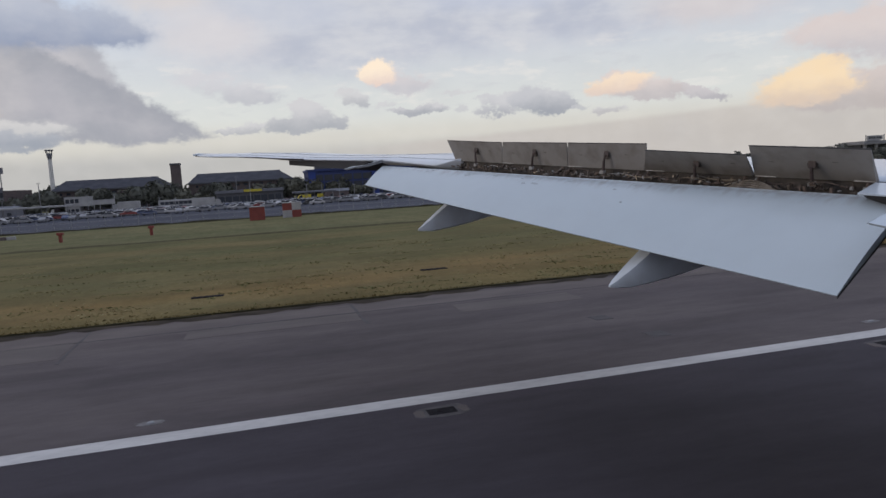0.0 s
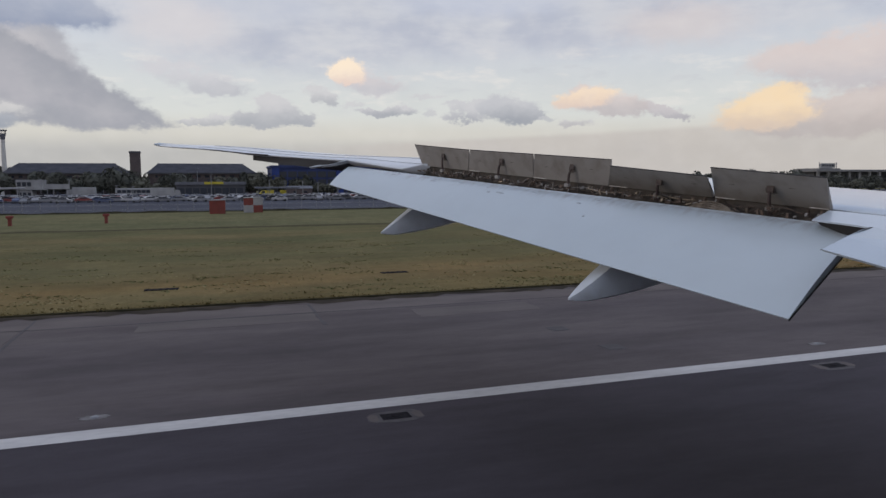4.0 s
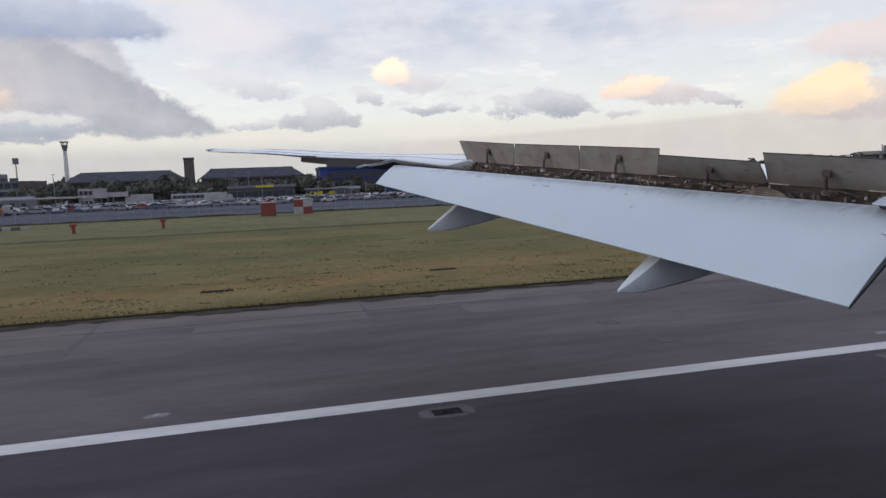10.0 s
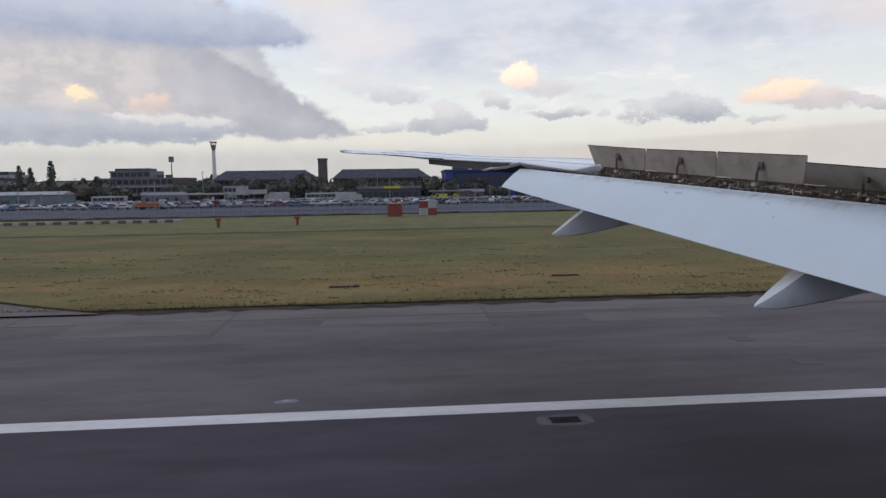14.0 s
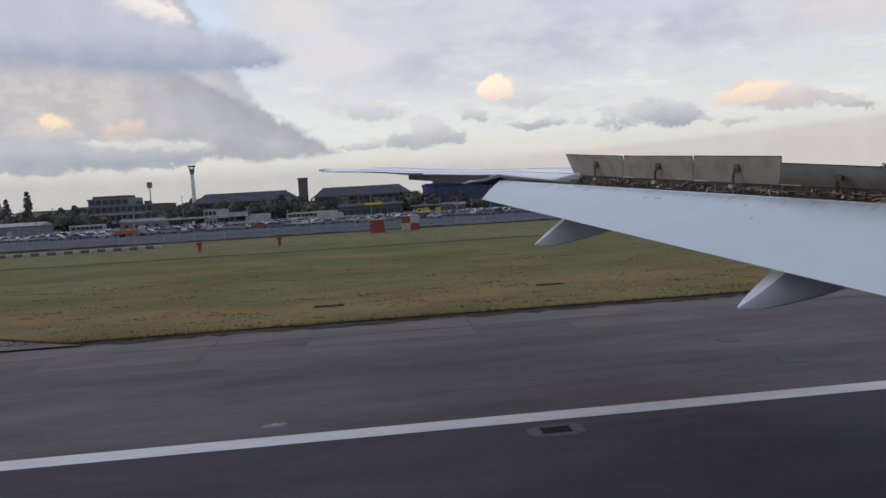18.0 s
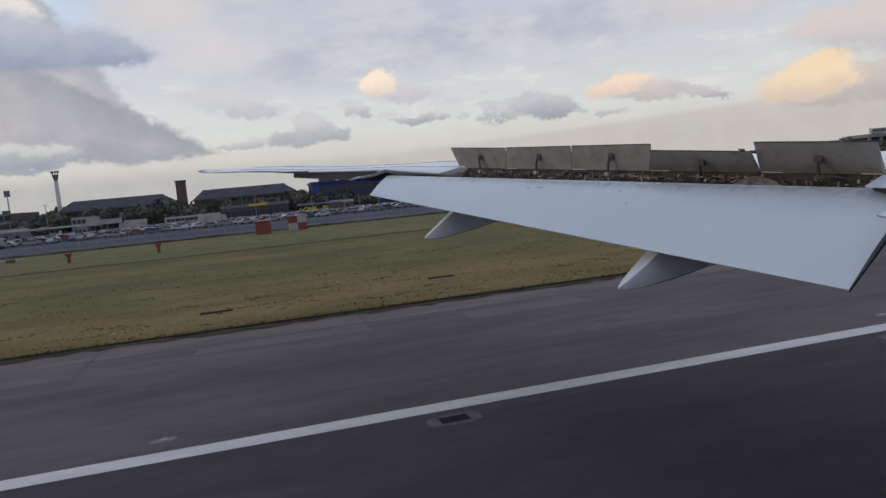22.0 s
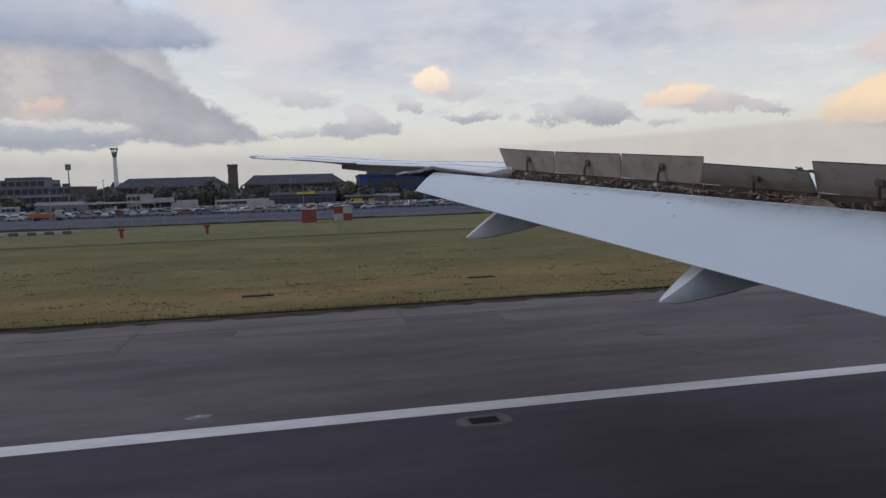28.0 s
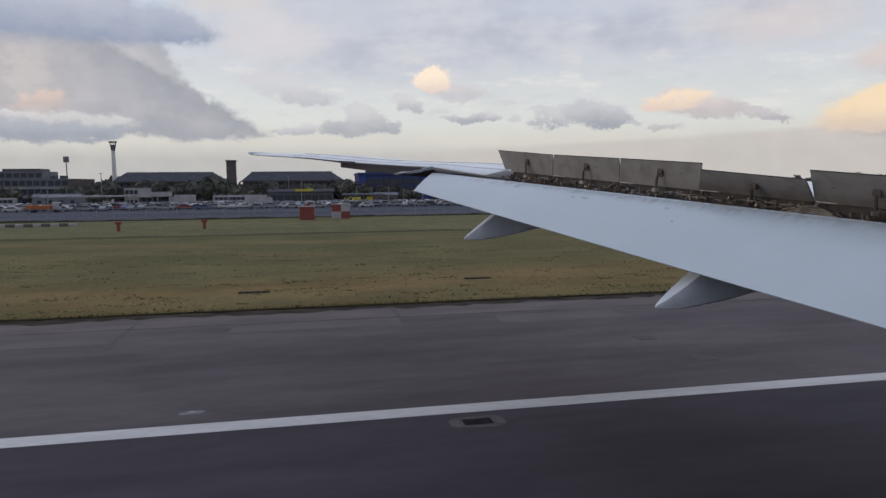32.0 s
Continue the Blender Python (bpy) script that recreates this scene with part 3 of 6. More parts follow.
GREYWALL = material("pale_grey_cladding", (0.15, 0.155, 0.18), 0.8, second=(0.115, 0.12, 0.14), scale=0.4)
DARKWALL = material("charcoal_cladding", (0.059, 0.061, 0.072), 0.8, second=(0.081, 0.082, 0.095), scale=0.3)
TEAL = material("muted_teal_cladding", (0.10, 0.19, 0.18), 0.8, second=(0.08, 0.15, 0.145), scale=0.5)
YELLOW = material("yellow_sign_panel", (0.50, 0.42, 0.04), 0.7, second=(0.44, 0.36, 0.04), scale=1.0)
RED = material("signal_red_paint", (0.20, 0.046, 0.038), 0.85, second=(0.16, 0.040, 0.033), scale=1.0)
ORANGE = material("orange_truck_paint", (0.34, 0.10, 0.03), 0.7, second=(0.27, 0.085, 0.03), scale=1.0)
# distant cladding with the air haze put into its pale colour
HAZY = material("haze_paled_grey_cladding", (0.22, 0.215, 0.22), 0.9, second=(0.18, 0.176, 0.18), scale=0.4)
PALECONC = material("pale_mast_concrete", (0.60, 0.59, 0.57), 0.8, second=(0.50, 0.49, 0.48), scale=0.6)
STEEL = material("galvanised_steel", (0.27, 0.275, 0.29), 0.6, metal=0.2, second=(0.16, 0.165, 0.18), scale=2.0)
CARS = [material("car_paint", c, 0.3, coat=0.4, spec=0.5) for c in ((0.42, 0.42, 0.44), (0.22, 0.225, 0.25), (0.03, 0.03, 0.036), (0.05, 0.07, 0.15), (0.14, 0.145, 0.165), (0.20, 0.04, 0.04))]


# ---- mesh helpers ----
def part(name, bm, mat, parent=None, label="", smooth=False):
    me = bpy.data.meshes.new(name)
    bmesh.ops.recalc_face_normals(bm, faces=bm.faces)
    bm.to_mesh(me)
    bm.free()
    if smooth:
        for p in me.polygons:
            p.use_smooth = True
    me.materials.append(mat)
    ob = new(name, me)
    ob.parent = parent
    if label:
        ob["label"] = label
    return ob


def shared(name, me, parent, m=None):
    ob = new(name, me)
    ob.parent = parent
    if m is not None:
        ob.matrix_basis = m
    return ob


def thing(name, label, category, at=(0, 0, 0), group="", kind=""):
    ob = new(name)
    ob.location = at
    return tagged(ob, label, category, group, kind)


def add_box(bm, x0, x1, y0, y1, z0, z1):
    v = [bm.verts.new((x, y, z)) for z in (z0, z1) for x, y in ((x0, y0), (x1, y0), (x1, y1), (x0, y1))]
    for q in ((0, 3, 2, 1), (4, 5, 6, 7), (0, 1, 5, 4), (1, 2, 6, 5), (2, 3, 7, 6), (3, 0, 4, 7)):
        bm.faces.new([v[i] for i in q])


def box(x0, x1, y0, y1, z0, z1, bevel=0.0):
    bm = bmesh.new()
    add_box(bm, x0, x1, y0, y1, z0, z1)
    if bevel:
        bmesh.ops.bevel(bm, geom=bm.edges[:], offset=bevel, segments=1, affect="EDGES")
    return bm


def hexa(bm, low, high):
    """A block between two rings of points."""
    a, b = [bm.verts.new(p) for p in low], [bm.verts.new(p) for p in high]
    n = len(a)
    bm.faces.new(a[::-1])
    bm.faces.new(b)
    for i in range(n):
        bm.faces.new((a[i], a[(i + 1) % n], b[(i + 1) % n], b[i]))


def loft(rings, caps=True, closed=True):
    bm = bmesh.new()
    vs = [[bm.verts.new(p) for p in r] for r in rings]
    n = len(vs[0])
    for r0, r1 in zip(vs, vs[1:]):
        for i in range(n if closed else n - 1):
            bm.faces.new((r0[i], r0[(i + 1) % n], r1[(i + 1) % n], r1[i]))
    if caps and closed:
        bm.faces.new(vs[0][::-1])
        bm.faces.new(vs[-1])
    return bm


def tube(bm, pts, r, sides=6):
    rings = []
    for i, p in enumerate(pts):
        p = Vector(p)
        d = (Vector(pts[min(i + 1, len(pts) - 1)]) - Vector(pts[max(i - 1, 0)])).normalized()
        u = d.cross(Vector((0, 0, 1)) if abs(d.z) < 0.95 else Vector((1, 0, 0))).normalized()
        w = d.cross(u)
        rr = r[i] if isinstance(r, (list, tuple)) else r
        rings.append([bm.verts.new(p + rr * (math.cos(k * 2 * math.pi / sides) * u + math.sin(k * 2 * math.pi / sides) * w)) for k in range(sides)])
    for a, b in zip(rings, rings[1:]):
        for k in range(sides):
            bm.faces.new((a[k], a[(k + 1) % sides], b[(k + 1) % sides], b[k]))
    bm.faces.new(rings[0][::-1])
    bm.faces.new(rings[-1])


def mix3(a, b, t):
    return Vector(a) * (1 - t) + Vector(b) * t


def sheet(x0, x1, y0, y1, z, nx=1, ny=1):
    bm = bmesh.new()
    bmesh.ops.create_grid(bm, x_segments=nx, y_segments=ny, size=0.5)
    for v in bm.verts:
        v.co = ((x0 + x1) / 2 + v.co.x * (x1 - x0), (y0 + y1) / 2 + v.co.y * (y1 - y0), z)
    return bm


# ---- ground ----
HEADING = 1.75     # degrees by which the runway's line is turned from x


def laid(ob):
    """Lay a piece of the runway along its heading."""
    ob.rotation_euler = (0, 0, radians(HEADING))
    return ob


def on_runway(x, y):
    a = radians(HEADING)
    return x * math.cos(a) - y * math.sin(a), x * math.sin(a) + y * math.cos(a)


LINE_Y, GRASS_Y, FAR_Y = 18.43, 35.65, 140.0
tagged(part("ground", sheet(-3000, 3000, -3000, 4000, -0.06), GREEN), "flat green airfield grass reaching the horizon", "ground", kind="structure")
bm = box(-400, 400, -60, LINE_Y + 0.3, -0.3, 0.0)
tagged(laid(part("runway", bm, RUNWAY)), "dark rubber-stained asphalt runway", "runway", kind="structure")
bm = box(-400, 400, LINE_Y + 0.3, GRASS_Y, -0.3, -0.004)
shoulder = tagged(laid(part("pavement", bm, SHOULDER)), "worn grey-brown asphalt runway shoulder with stains", "pavement", kind="structure")
bm = bmesh.new()
x = -400.0
rng = random.Random(3)
edge = []
while x < 400:
    edge.append((x, GRASS_Y + rng.uniform(-0.14, 0.14)))
    x += 0.8 if abs(x) < 80 else 8
lowv = [bm.verts.new((x, y, -0.05)) for x, y in edge]
topv = [bm.verts.new((x, y + 0.05, 0.075)) for x, y in edge]
midv = [bm.verts.new((x, GRASS_Y + 4, 0.03)) for x, y in edge]
for i in range(len(edge) - 1):
    bm.faces.new((lowv[i], lowv[i + 1], topv[i + 1], topv[i]))
    bm.faces.new((topv[i], topv[i + 1], midv[i + 1], midv[i]))
# the lip's shade along the shoulder is put into its colour
tagged(laid(part("verge", bm, LIP)), "turf lip along the shoulder, darkened with painted shade", "verge", kind="structure")
bm = bmesh.new()
for y0, y1, z in ((GRASS_Y + 0.2, 92.0, 0.08),):
    add_box(bm, -400, 400, y0, y1, -0.2, z)
tagged(laid(part("grass_near", bm, GRASS)), "dry yellowish mown grass strip beside the runway", "grass", kind="structure")
tagged(laid(part("grass_far", box(-400, 400, 94.0, FAR_Y - 0.5, -0.2, 0.05), GREEN)), "greener mown grass strip behind a narrow ditch", "grass", kind="structure")
bm = bmesh.new()
rng = random.Random(8)
low_y, high_y = [], []
for i in range(134):
    x = -200 + i * 3.0
    wav = 0.35 * math.sin(x * 0.05) + rng.uniform(-0.25, 0.25)
    low_y.append(bm.verts.new((x, 91.2 + wav, 0.084)))
    high_y.append(bm.verts.new((x, 92.6 + wav + rng.uniform(-0.45, 0.45), 0.17 + rng.uniform(-0.07, 0.05))))
far_y = [bm.verts.new((v.co.x, 94.3, 0.0)) for v in high_y]
for i in range(133):
    bm.faces.new((low_y[i], low_y[i + 1], high_y[i + 1], high_y[i]))
    bm.faces.new((high_y[i], high_y[i + 1], far_y[i + 1], far_y[i]))
tagged(laid(part("ditch", bm, DITCH)), "narrow dark ditch bank in the grass", "ditch", kind="structure")
bm = bmesh.new()
low_y, high_y = [], []
for i in range(200):
    x = -200 + i * 2.0
    low_y.append(bm.verts.new((x, FAR_Y - 0.7 + rng.uniform(-0.3, 0.2), 0.03)))
    high_y.append(bm.verts.new((x, FAR_Y + 0.1, 0.34 + rng.uniform(-0.14, 0.12))))
for i in range(199):
    bm.faces.new((low_y[i], low_y[i + 1], high_y[i + 1], high_y[i]))
tagged(laid(part("far_verge", bm, LIP)), "dark rough verge along the perimeter road", "verge", kind="structure")
tagged(part("car_park", box(-420, 420, FAR_Y, 285, -0.3, 0.02), LOT), "blue-grey asphalt perimeter road and car park", "car park", kind="structure")
tagged(laid(part("runway_edge_line", box(-400, 400, LINE_Y - 0.39, LINE_Y + 0.33, -0.1, 0.006), LINE)), "worn white painted runway edge line", "road marking", kind="structure")

# a taxiway that leaves the runway, its grass edges rounded
def exit_edge(y, side):
    """Where the taxiway's edge runs at that distance from the runway: wide at the mouth, then a steady band."""
    flare = max(0.0, 1 - (y - GRASS_Y + 1) / 26.0) ** 2.2 * 15.0
    return -38.5 - 0.52 * (y - GRASS_Y) + side * (9.0 + flare)


bm = bmesh.new()
left, right = [], []
for i in range(41):
    y = GRASS_Y - 1.0 + (FAR_Y - GRASS_Y) * (i / 40) ** 1.5
    left.append(bm.verts.new((exit_edge(y, -1), y, 0.086)))
    right.append(bm.verts.new((exit_edge(y, 1), y, 0.086)))
for i in range(40):
    bm.faces.new((left[i], right[i], right[i + 1], left[i + 1]))
tagged(laid(part("taxiway", bm, SHOULDER)), "worn grey asphalt exit taxiway curving away through the grass", "taxiway", kind="structure")
bm = bmesh.new()
rng = random.Random(61)
for side in (-1, 1):
    row = []
    for i in range(81):
        y = GRASS_Y - 0.6 + (FAR_Y - GRASS_Y - 1) * (i / 80) ** 1.5
        x = exit_edge(y, side)
        row.append([bm.verts.new((x + side * d, y, z)) for d, z in ((-0.10 + rng.uniform(-0.08, 0.08), 0.088), (0.12 + rng.uniform(-0.08, 0.08), 0.16), (0.75 + rng.uniform(-0.2, 0.2), 0.07))])
    for a, b in zip(row, row[1:]):
        bm.faces.new((a[0], a[1], b[1], b[0]))
        bm.faces.new((a[1], a[2], b[2], b[1]))
# same painted lip shade beside the taxiway
tagged(laid(part("taxiway_verge", bm, LIP)), "turf lip along the exit taxiway, darkened with painted shade", "verge", kind="structure")

# ---- wing geometry ----
HINGE = lambda y: Vector((12.541 - 0.369 * y, y, 5.69 + 0.0853 * (y - 9)))
wing = thing("aircraft_wing", "light grey airliner wing with raised spoilers and lowered flap", "wing")


def section(y, xte, zte, chord, rise, thick, n=8):
    """A closed wing section from its rear edge over the top to the nose and back underneath."""
    up, low = [], []
    for i in range(n + 1):
        u = i / n
        hump = 1 - (1 - u / 0.42) ** 2 if u < 0.42 else 1 - ((u - 0.42) / 0.58) ** 2.2 * 1.25
        up.append((xte + chord * u, y, zte + rise * hump))
        low.append((xte + chord * u, y, zte - 0.02 - thick * math.sin(math.pi * u ** 0.8) ** 0.8 + rise * 0.1 * u))
    nose = (xte + chord * 1.012, y, zte - thick * 0.25)
    return up[:-1] + [nose] + low[1:-1][::-1] + [low[0]]


rings = []
for y in (-0.6, 3, 6, 9, 12, 15, 17.5, 19.45):
    h = HINGE(y)
    rings.append(section(y, h.x + (0.16 if y > 8.8 else 0.0), h.z + (0.012 if y > 8.8 else 0.0), 7.2 - 0.16 * y, min(0.055, 0.33 - 0.010 * y), 0.9 - 0.028 * y))
part("wing_box", loft(rings), GLOSSY, wing, "white upper skin of the wing", smooth=True)
rings = []
for y, xt, zt, ch, ri, th in ((19.28, 5.30, 6.62, 4.3, 0.17, 0.40), (19.60, 4.72, 6.495, 4.7, 0.27, 0.26), (20.6, 4.10, 6.64, 4.7, 0.16, 0.28), (21.5, 3.52, 6.78, 4.4, 0.10, 0.26), (22.6, 2.62, 6.86, 4.0, 0.085, 0.22), (24.0, 1.55, 6.985, 3.5, 0.065, 0.18), (25.3, 0.50, 7.115, 3.1, 0.07, 0.13), (26.3, -0.31, 7.243, 2.8, 0.085, 0.09), (27.6, -1.32, 7.37, 2.2, 0.09, 0.06), (28.6, -2.12, 7.45, 1.5, 0.08, 0.05), (29.3, -2.69, 7.52, 0.7, 0.07, 0.03)):
    rings.append(section(y, xt, zt, ch, ri, th))
part("outer_wing", loft(rings), WHITE, wing, "white outer wing tapering to a raked tip", smooth=True)
for i in (1, 3):    # thin spanwise panel joints in the upper skin
    bm = bmesh.new()
    tube(bm, [Vector(r[i]) + Vector((0, 0, 0.004)) for r in rings[1:-2]], 0.006, 5)
    part("panel_joint", bm, SEAM, wing, "thin grey panel joint")
bm = bmesh.new()
tube(bm, [(-2.76, 29.28, 7.56), (-2.60, 29.36, 7.575), (-2.0, 29.42, 7.56)], [0.035, 0.05, 0.03], 8)
part("tip_light", bm, GLOSSY, wing, "small pale wing tip lamp housing")

# drooped aileron, lower face towards the cabin, its shade put into the dark colour
bm = bmesh.new()
hexa(bm, [(3.15, 21.75, 6.755), (2.66, 22.45, 6.545), (3.5, 22.5, 6.46), (3.9, 21.8, 6.66)],
     [(0.80, 25.28, 7.075), (0.79, 25.3, 6.87), (1.5, 25.35, 6.80), (1.7, 25.3, 7.0)])
part("aileron", bm, SHADESKIN, wing, "drooped aileron, its lower face dark with painted shade")
# black strip that paints the shadow gap along the outer trailing edge
bm = bmesh.new()
tube(bm, [(1.25, 24.3, 7.01), (0.50, 25.3, 7.10), (-0.31, 26.3, 7.228), (-0.95, 27.1, 7.31)], [0.028, 0.024, 0.018, 0.008], 6)
part("trailing_shade", bm, EDGE, wing, "thin dark strip painting the shadow gap along the outer trailing edge")
# pale lip between the aileron and the flap
bm = bmesh.new()
hexa(bm, [(2.42, 22.7, 6.585), (3.0, 21.95, 6.655), (3.1, 21.95, 6.60), (2.5, 22.7, 6.54)], [(2.60, 22.5, 6.64), (3.50, 21.5, 6.79), (3.7, 21.5, 6.74), (2.75, 22.5, 6.60)])
part("flap_end_lip", bm, GLOSSY, wing, "pale curved lip at the flap's outer end")

# the lowered outer flap
FA, FB = Vector((7.33, 7.7, 4.26)), Vector((2.84, 21.0, 6.04))
TA, TB = Vector((9.03, 8.20, 5.388)), Vector((3.50, 21.45, 6.58))
nrm = (TA - FA).cross(FB - FA).normalized()
if nrm.z < 0:
    nrm = -nrm
rings = []
NS, NC = 24, 8
for i in range(NS + 1):
    s = i / NS
    te, tp = mix3(FA, FB, s), mix3(TA, TB, s)
    ring = []
    depth = 0.065 - 0.01 * s
    for j in range(NC + 1):
        u = j / NC
        ring.append(mix3(te, tp, u) + nrm * (0.055 * math.sin(math.pi * u) * (1 - 0.4 * s) + 0.006))
    fwd = (tp - te)
    ring.append(tp + fwd * 0.12 - nrm * 0.10)
    ring.append(tp + fwd * 0.10 - nrm * depth)
    for j in range(4, -1, -1):
        u = j / 5
        ring.append(mix3(te, tp, u) - nrm * (depth * math.sin(math.pi * 0.5 * u) + 0.012))
    rings.append(ring)
flap = part("flap", loft(rings), FLAP_PAINT, wing, "long light grey outer flap lowered behind the wing", smooth=True)
for p in flap.data.polygons:
    if len(p.vertices) > 4:
        p.use_smooth = False
me = flap.data
me.set_sharp_from_angle(angle=radians(40))

# plate over the flap's inner end, black for the shade on that face
bm = bmesh.new()
hexa(bm, [FA + Vector((0.0, -0.012, 0.0)), FA + Vector((0.0, -0.012, -0.035)), TA + Vector((0.05, -0.012, -0.07)), TA + Vector((0.1, -0.012, 0.0))],
     [FA + Vector((0.0, -0.002, 0.0)), FA + Vector((0.0, -0.002, -0.035)), TA + Vector((0.05, -0.002, -0.07)), TA + Vector((0.1, -0.002, 0.0))])
part("end_shade_plate", bm, EDGE, flap, "plate on the flap's inner end, black for its shade")
rng = random.Random(33)
MARKS = [(0.52, 0.82, 0.12, 0.03), (0.545, 0.80, 0.06, 0.035), (0.36, 0.85, 0.05, 0.025), (0.33, 0.62, 0.03, 0.03), (0.70, 0.88, 0.12, 0.02)]
MARKS += [(rng.uniform(0.08, 0.92), 1.0 - abs(rng.gauss(0, 0.05)) - 0.015, rng.uniform(0.015, 0.09), rng.uniform(0.008, 0.022)) for k in range(12)]
for s0, u0, ln, wd in MARKS:
    c = mix3(mix3(FA, FB, s0), mix3(TA, TB, s0), u0) + nrm * (0.055 * math.sin(math.pi * u0) * (1 - 0.4 * s0) + 0.009)
    e1, e2 = (FB - FA).normalized(), (TA - FA).normalized()
    ring = [c + e1 * ln * math.cos(k * 0.628) * (1 + 0.3 * math.sin(3 * k)) + e2 * wd * math.sin(k * 0.628) for k in range(10)]
    bm = bmesh.new()
    hexa(bm, [p - nrm * 0.01 for p in ring], [p + nrm * 0.002 for p in ring])
    part("scuff_mark", bm, SCUFF, flap, "small dark scuff on the flap")

# spoilers: inner and outer end at the hinge, inner and outer end at the free edge, height of the free edge at both ends, how far it leans back
SPOILERS = ((17.585, 19.54, 17.345, 19.64, 0.525, 0.59, 1.0), (15.305, 17.57, 15.13, 17.295, 0.54, 0.525, 1.0), (13.19, 15.29, 12.97, 15.085, 0.54, 0.54, 1.0), (10.90, 13.17, 10.709, 12.732, 0.385, 0.407, 2.8), (8.935, 10.85, 8.793, 10.642, 0.52, 0.543, 2.8))
AFT = Vector((0.18, 0.0664, 0))
for h0, h1, f0, f1, z0, z1, lean in SPOILERS:
    bm = bmesh.new()
    b0, b1 = HINGE(h0), HINGE(h1)
    t0, t1 = HINGE(f0) - AFT * lean, HINGE(f1) - AFT * lean
    t0.z, t1.z = b0.z + z0, b1.z + z1
    back = Vector((0.055, 0.02, 0.012))
    hexa(bm, [b0, b1, b1 + back * 1.6, b0 + back * 1.6], [t0, t1, t1 + back * 0.35, t0 + back * 0.35])
    sp = part("spoiler", bm, UNDER, wing, "raised spoiler panel with stained grey-brown underside")
    bm = bmesh.new()
    tube(bm, [t0 + Vector((0.004, 0, 0.004)), t1 + Vector((0.004, 0, 0.004))], 0.011, 5)
    part("edge_seal", bm, EDGE, sp, "thin dark seal along the free edge")
    mid = 0.46
    along = (b1 - b0).normalized()
    foot = mix3(b0, b1, mid)
    c = mix3(foot, mix3(t0, t1, mid), 0.62 if lean < 2 else 0.52)
    bm = bmesh.new()
    hexa(bm, [c - along * 0.06 - AFT * 0.30 - Vector((0, 0, 0.07)), c + along * 0.06 - AFT * 0.30 - Vector((0, 0, 0.07)), c + along * 0.06 - Vector((0, 0, 0.07)), c - along * 0.06 - Vector((0, 0, 0.07))],
         [c - along * 0.06 - AFT * 0.16 + Vector((0, 0, 0.05)), c + along * 0.06 - AFT * 0.16 + Vector((0, 0, 0.05)), c + along * 0.06 + Vector((-0.02, 0, 0.05)), c - along * 0.06 + Vector((-0.02, 0, 0.05))])
    part("actuator_bracket", bm, LUG, sp, "stained actuator lug")
    bm = bmesh.new()
    tube(bm, [foot - Vector((0.12, 0.04, 0.16)), mix3(foot, c, 0.5) - AFT * 0.55, c - AFT * 0.25 - Vector((0, 0, 0.03))], [0.036, 0.028, 0.026], 8)
    part("actuator", bm, ROD, sp, "short hydraulic actuator")
    bm = bmesh.new()
    q = foot - AFT * 0.55 - Vector((0, 0, 0.05))
    hexa(bm, [q - along * 0.07 - Vector((0, 0, 0.05)), q + along * 0.07 - Vector((0, 0, 0.05)), q + along * 0.06 - AFT * 0.4 - Vector((0, 0, 0.06)), q - along * 0.06 - AFT * 0.4 - Vector((0, 0, 0.06))],
         [q - along * 0.06 + Vector((0, 0, 0.03)), q + along * 0.06 + Vector((0, 0, 0.03)), q + along * 0.05 - AFT * 0.4 + Vector((0, 0, 0.01)), q - along * 0.05 - AFT * 0.4 + Vector((0, 0, 0.01))])
    part("clevis", bm, FITTING, sp, "pale grey clevis at the actuator's foot")
    for k in (0.05, 0.95):
        bm = bmesh.new()
        p = mix3(b0, b1, k)
        tube(bm, [p - Vector((0.10, 0.03, 0.12)), p - Vector((0.02, 0, 0.02))], [0.022, 0.03], 6)
        part("hinge_fitting", bm, RUST, sp, "small stained hinge fitting")
    # bare metal strip along the foot, at the outer end
    for k0, k1 in ((0.80, 0.99), (0.01, 0.16))[:2 if h0 < 9 else 1]:
        bm = bmesh.new()
        ring = [mix3(b0, b1, k) - AFT.normalized() * 0.012 + Vector((0, 0, z)) for k, z in ((k0, 0.0), (k1, 0.0), (k1, 0.022), (k0, 0.016))]
        hexa(bm, ring, [q - AFT.normalized() * 0.008 for q in ring])
        part("hinge_strip", bm, BARE, sp, "pale bare metal strip along the foot")
    # short dark smudges and streaks on the skin
    for k, u in ((0.22 + 0.1 * math.sin(5 * h0), 0.56), (0.74 + 0.08 * math.sin(3 * h0), 0.50)):
        base = mix3(mix3(b0, b1, k), mix3(t0, t1, k), u) - AFT.normalized() * 0.004
        up = (mix3(t0, t1, k) - mix3(b0, b1, k)).normalized()
        ring = [base - along * 0.06, base + along * 0.05 + up * 0.004, base + along * 0.035 + up * 0.018, base - along * 0.04 + up * 0.015]
        bm = bmesh.new()
        hexa(bm, ring, [p - AFT.normalized() * 0.003 for p in ring])
        part("skin_smudge", bm, SMUDGE, sp, "short dark smudge on the skin")
    # dark soot smudge below the lug
    bm = bmesh.new()
    e2 = (mix3(t0, t1, mid) - foot).normalized()
    ring = [mix3(foot, c, 0.85) - AFT.normalized() * 0.004 - AFT * 0.02 + along * 0.10 * math.cos(q * 0.628) * (1 + 0.25 * math.sin(2.3 * q)) + e2 * 0.10 * math.sin(q * 0.628) for q in range(10)]
    hexa(bm, ring, [p - AFT.normalized() * 0.003 for p in ring])
    part("soot_smudge", bm, SMUDGE, sp, "brown oily smudge round the lug")

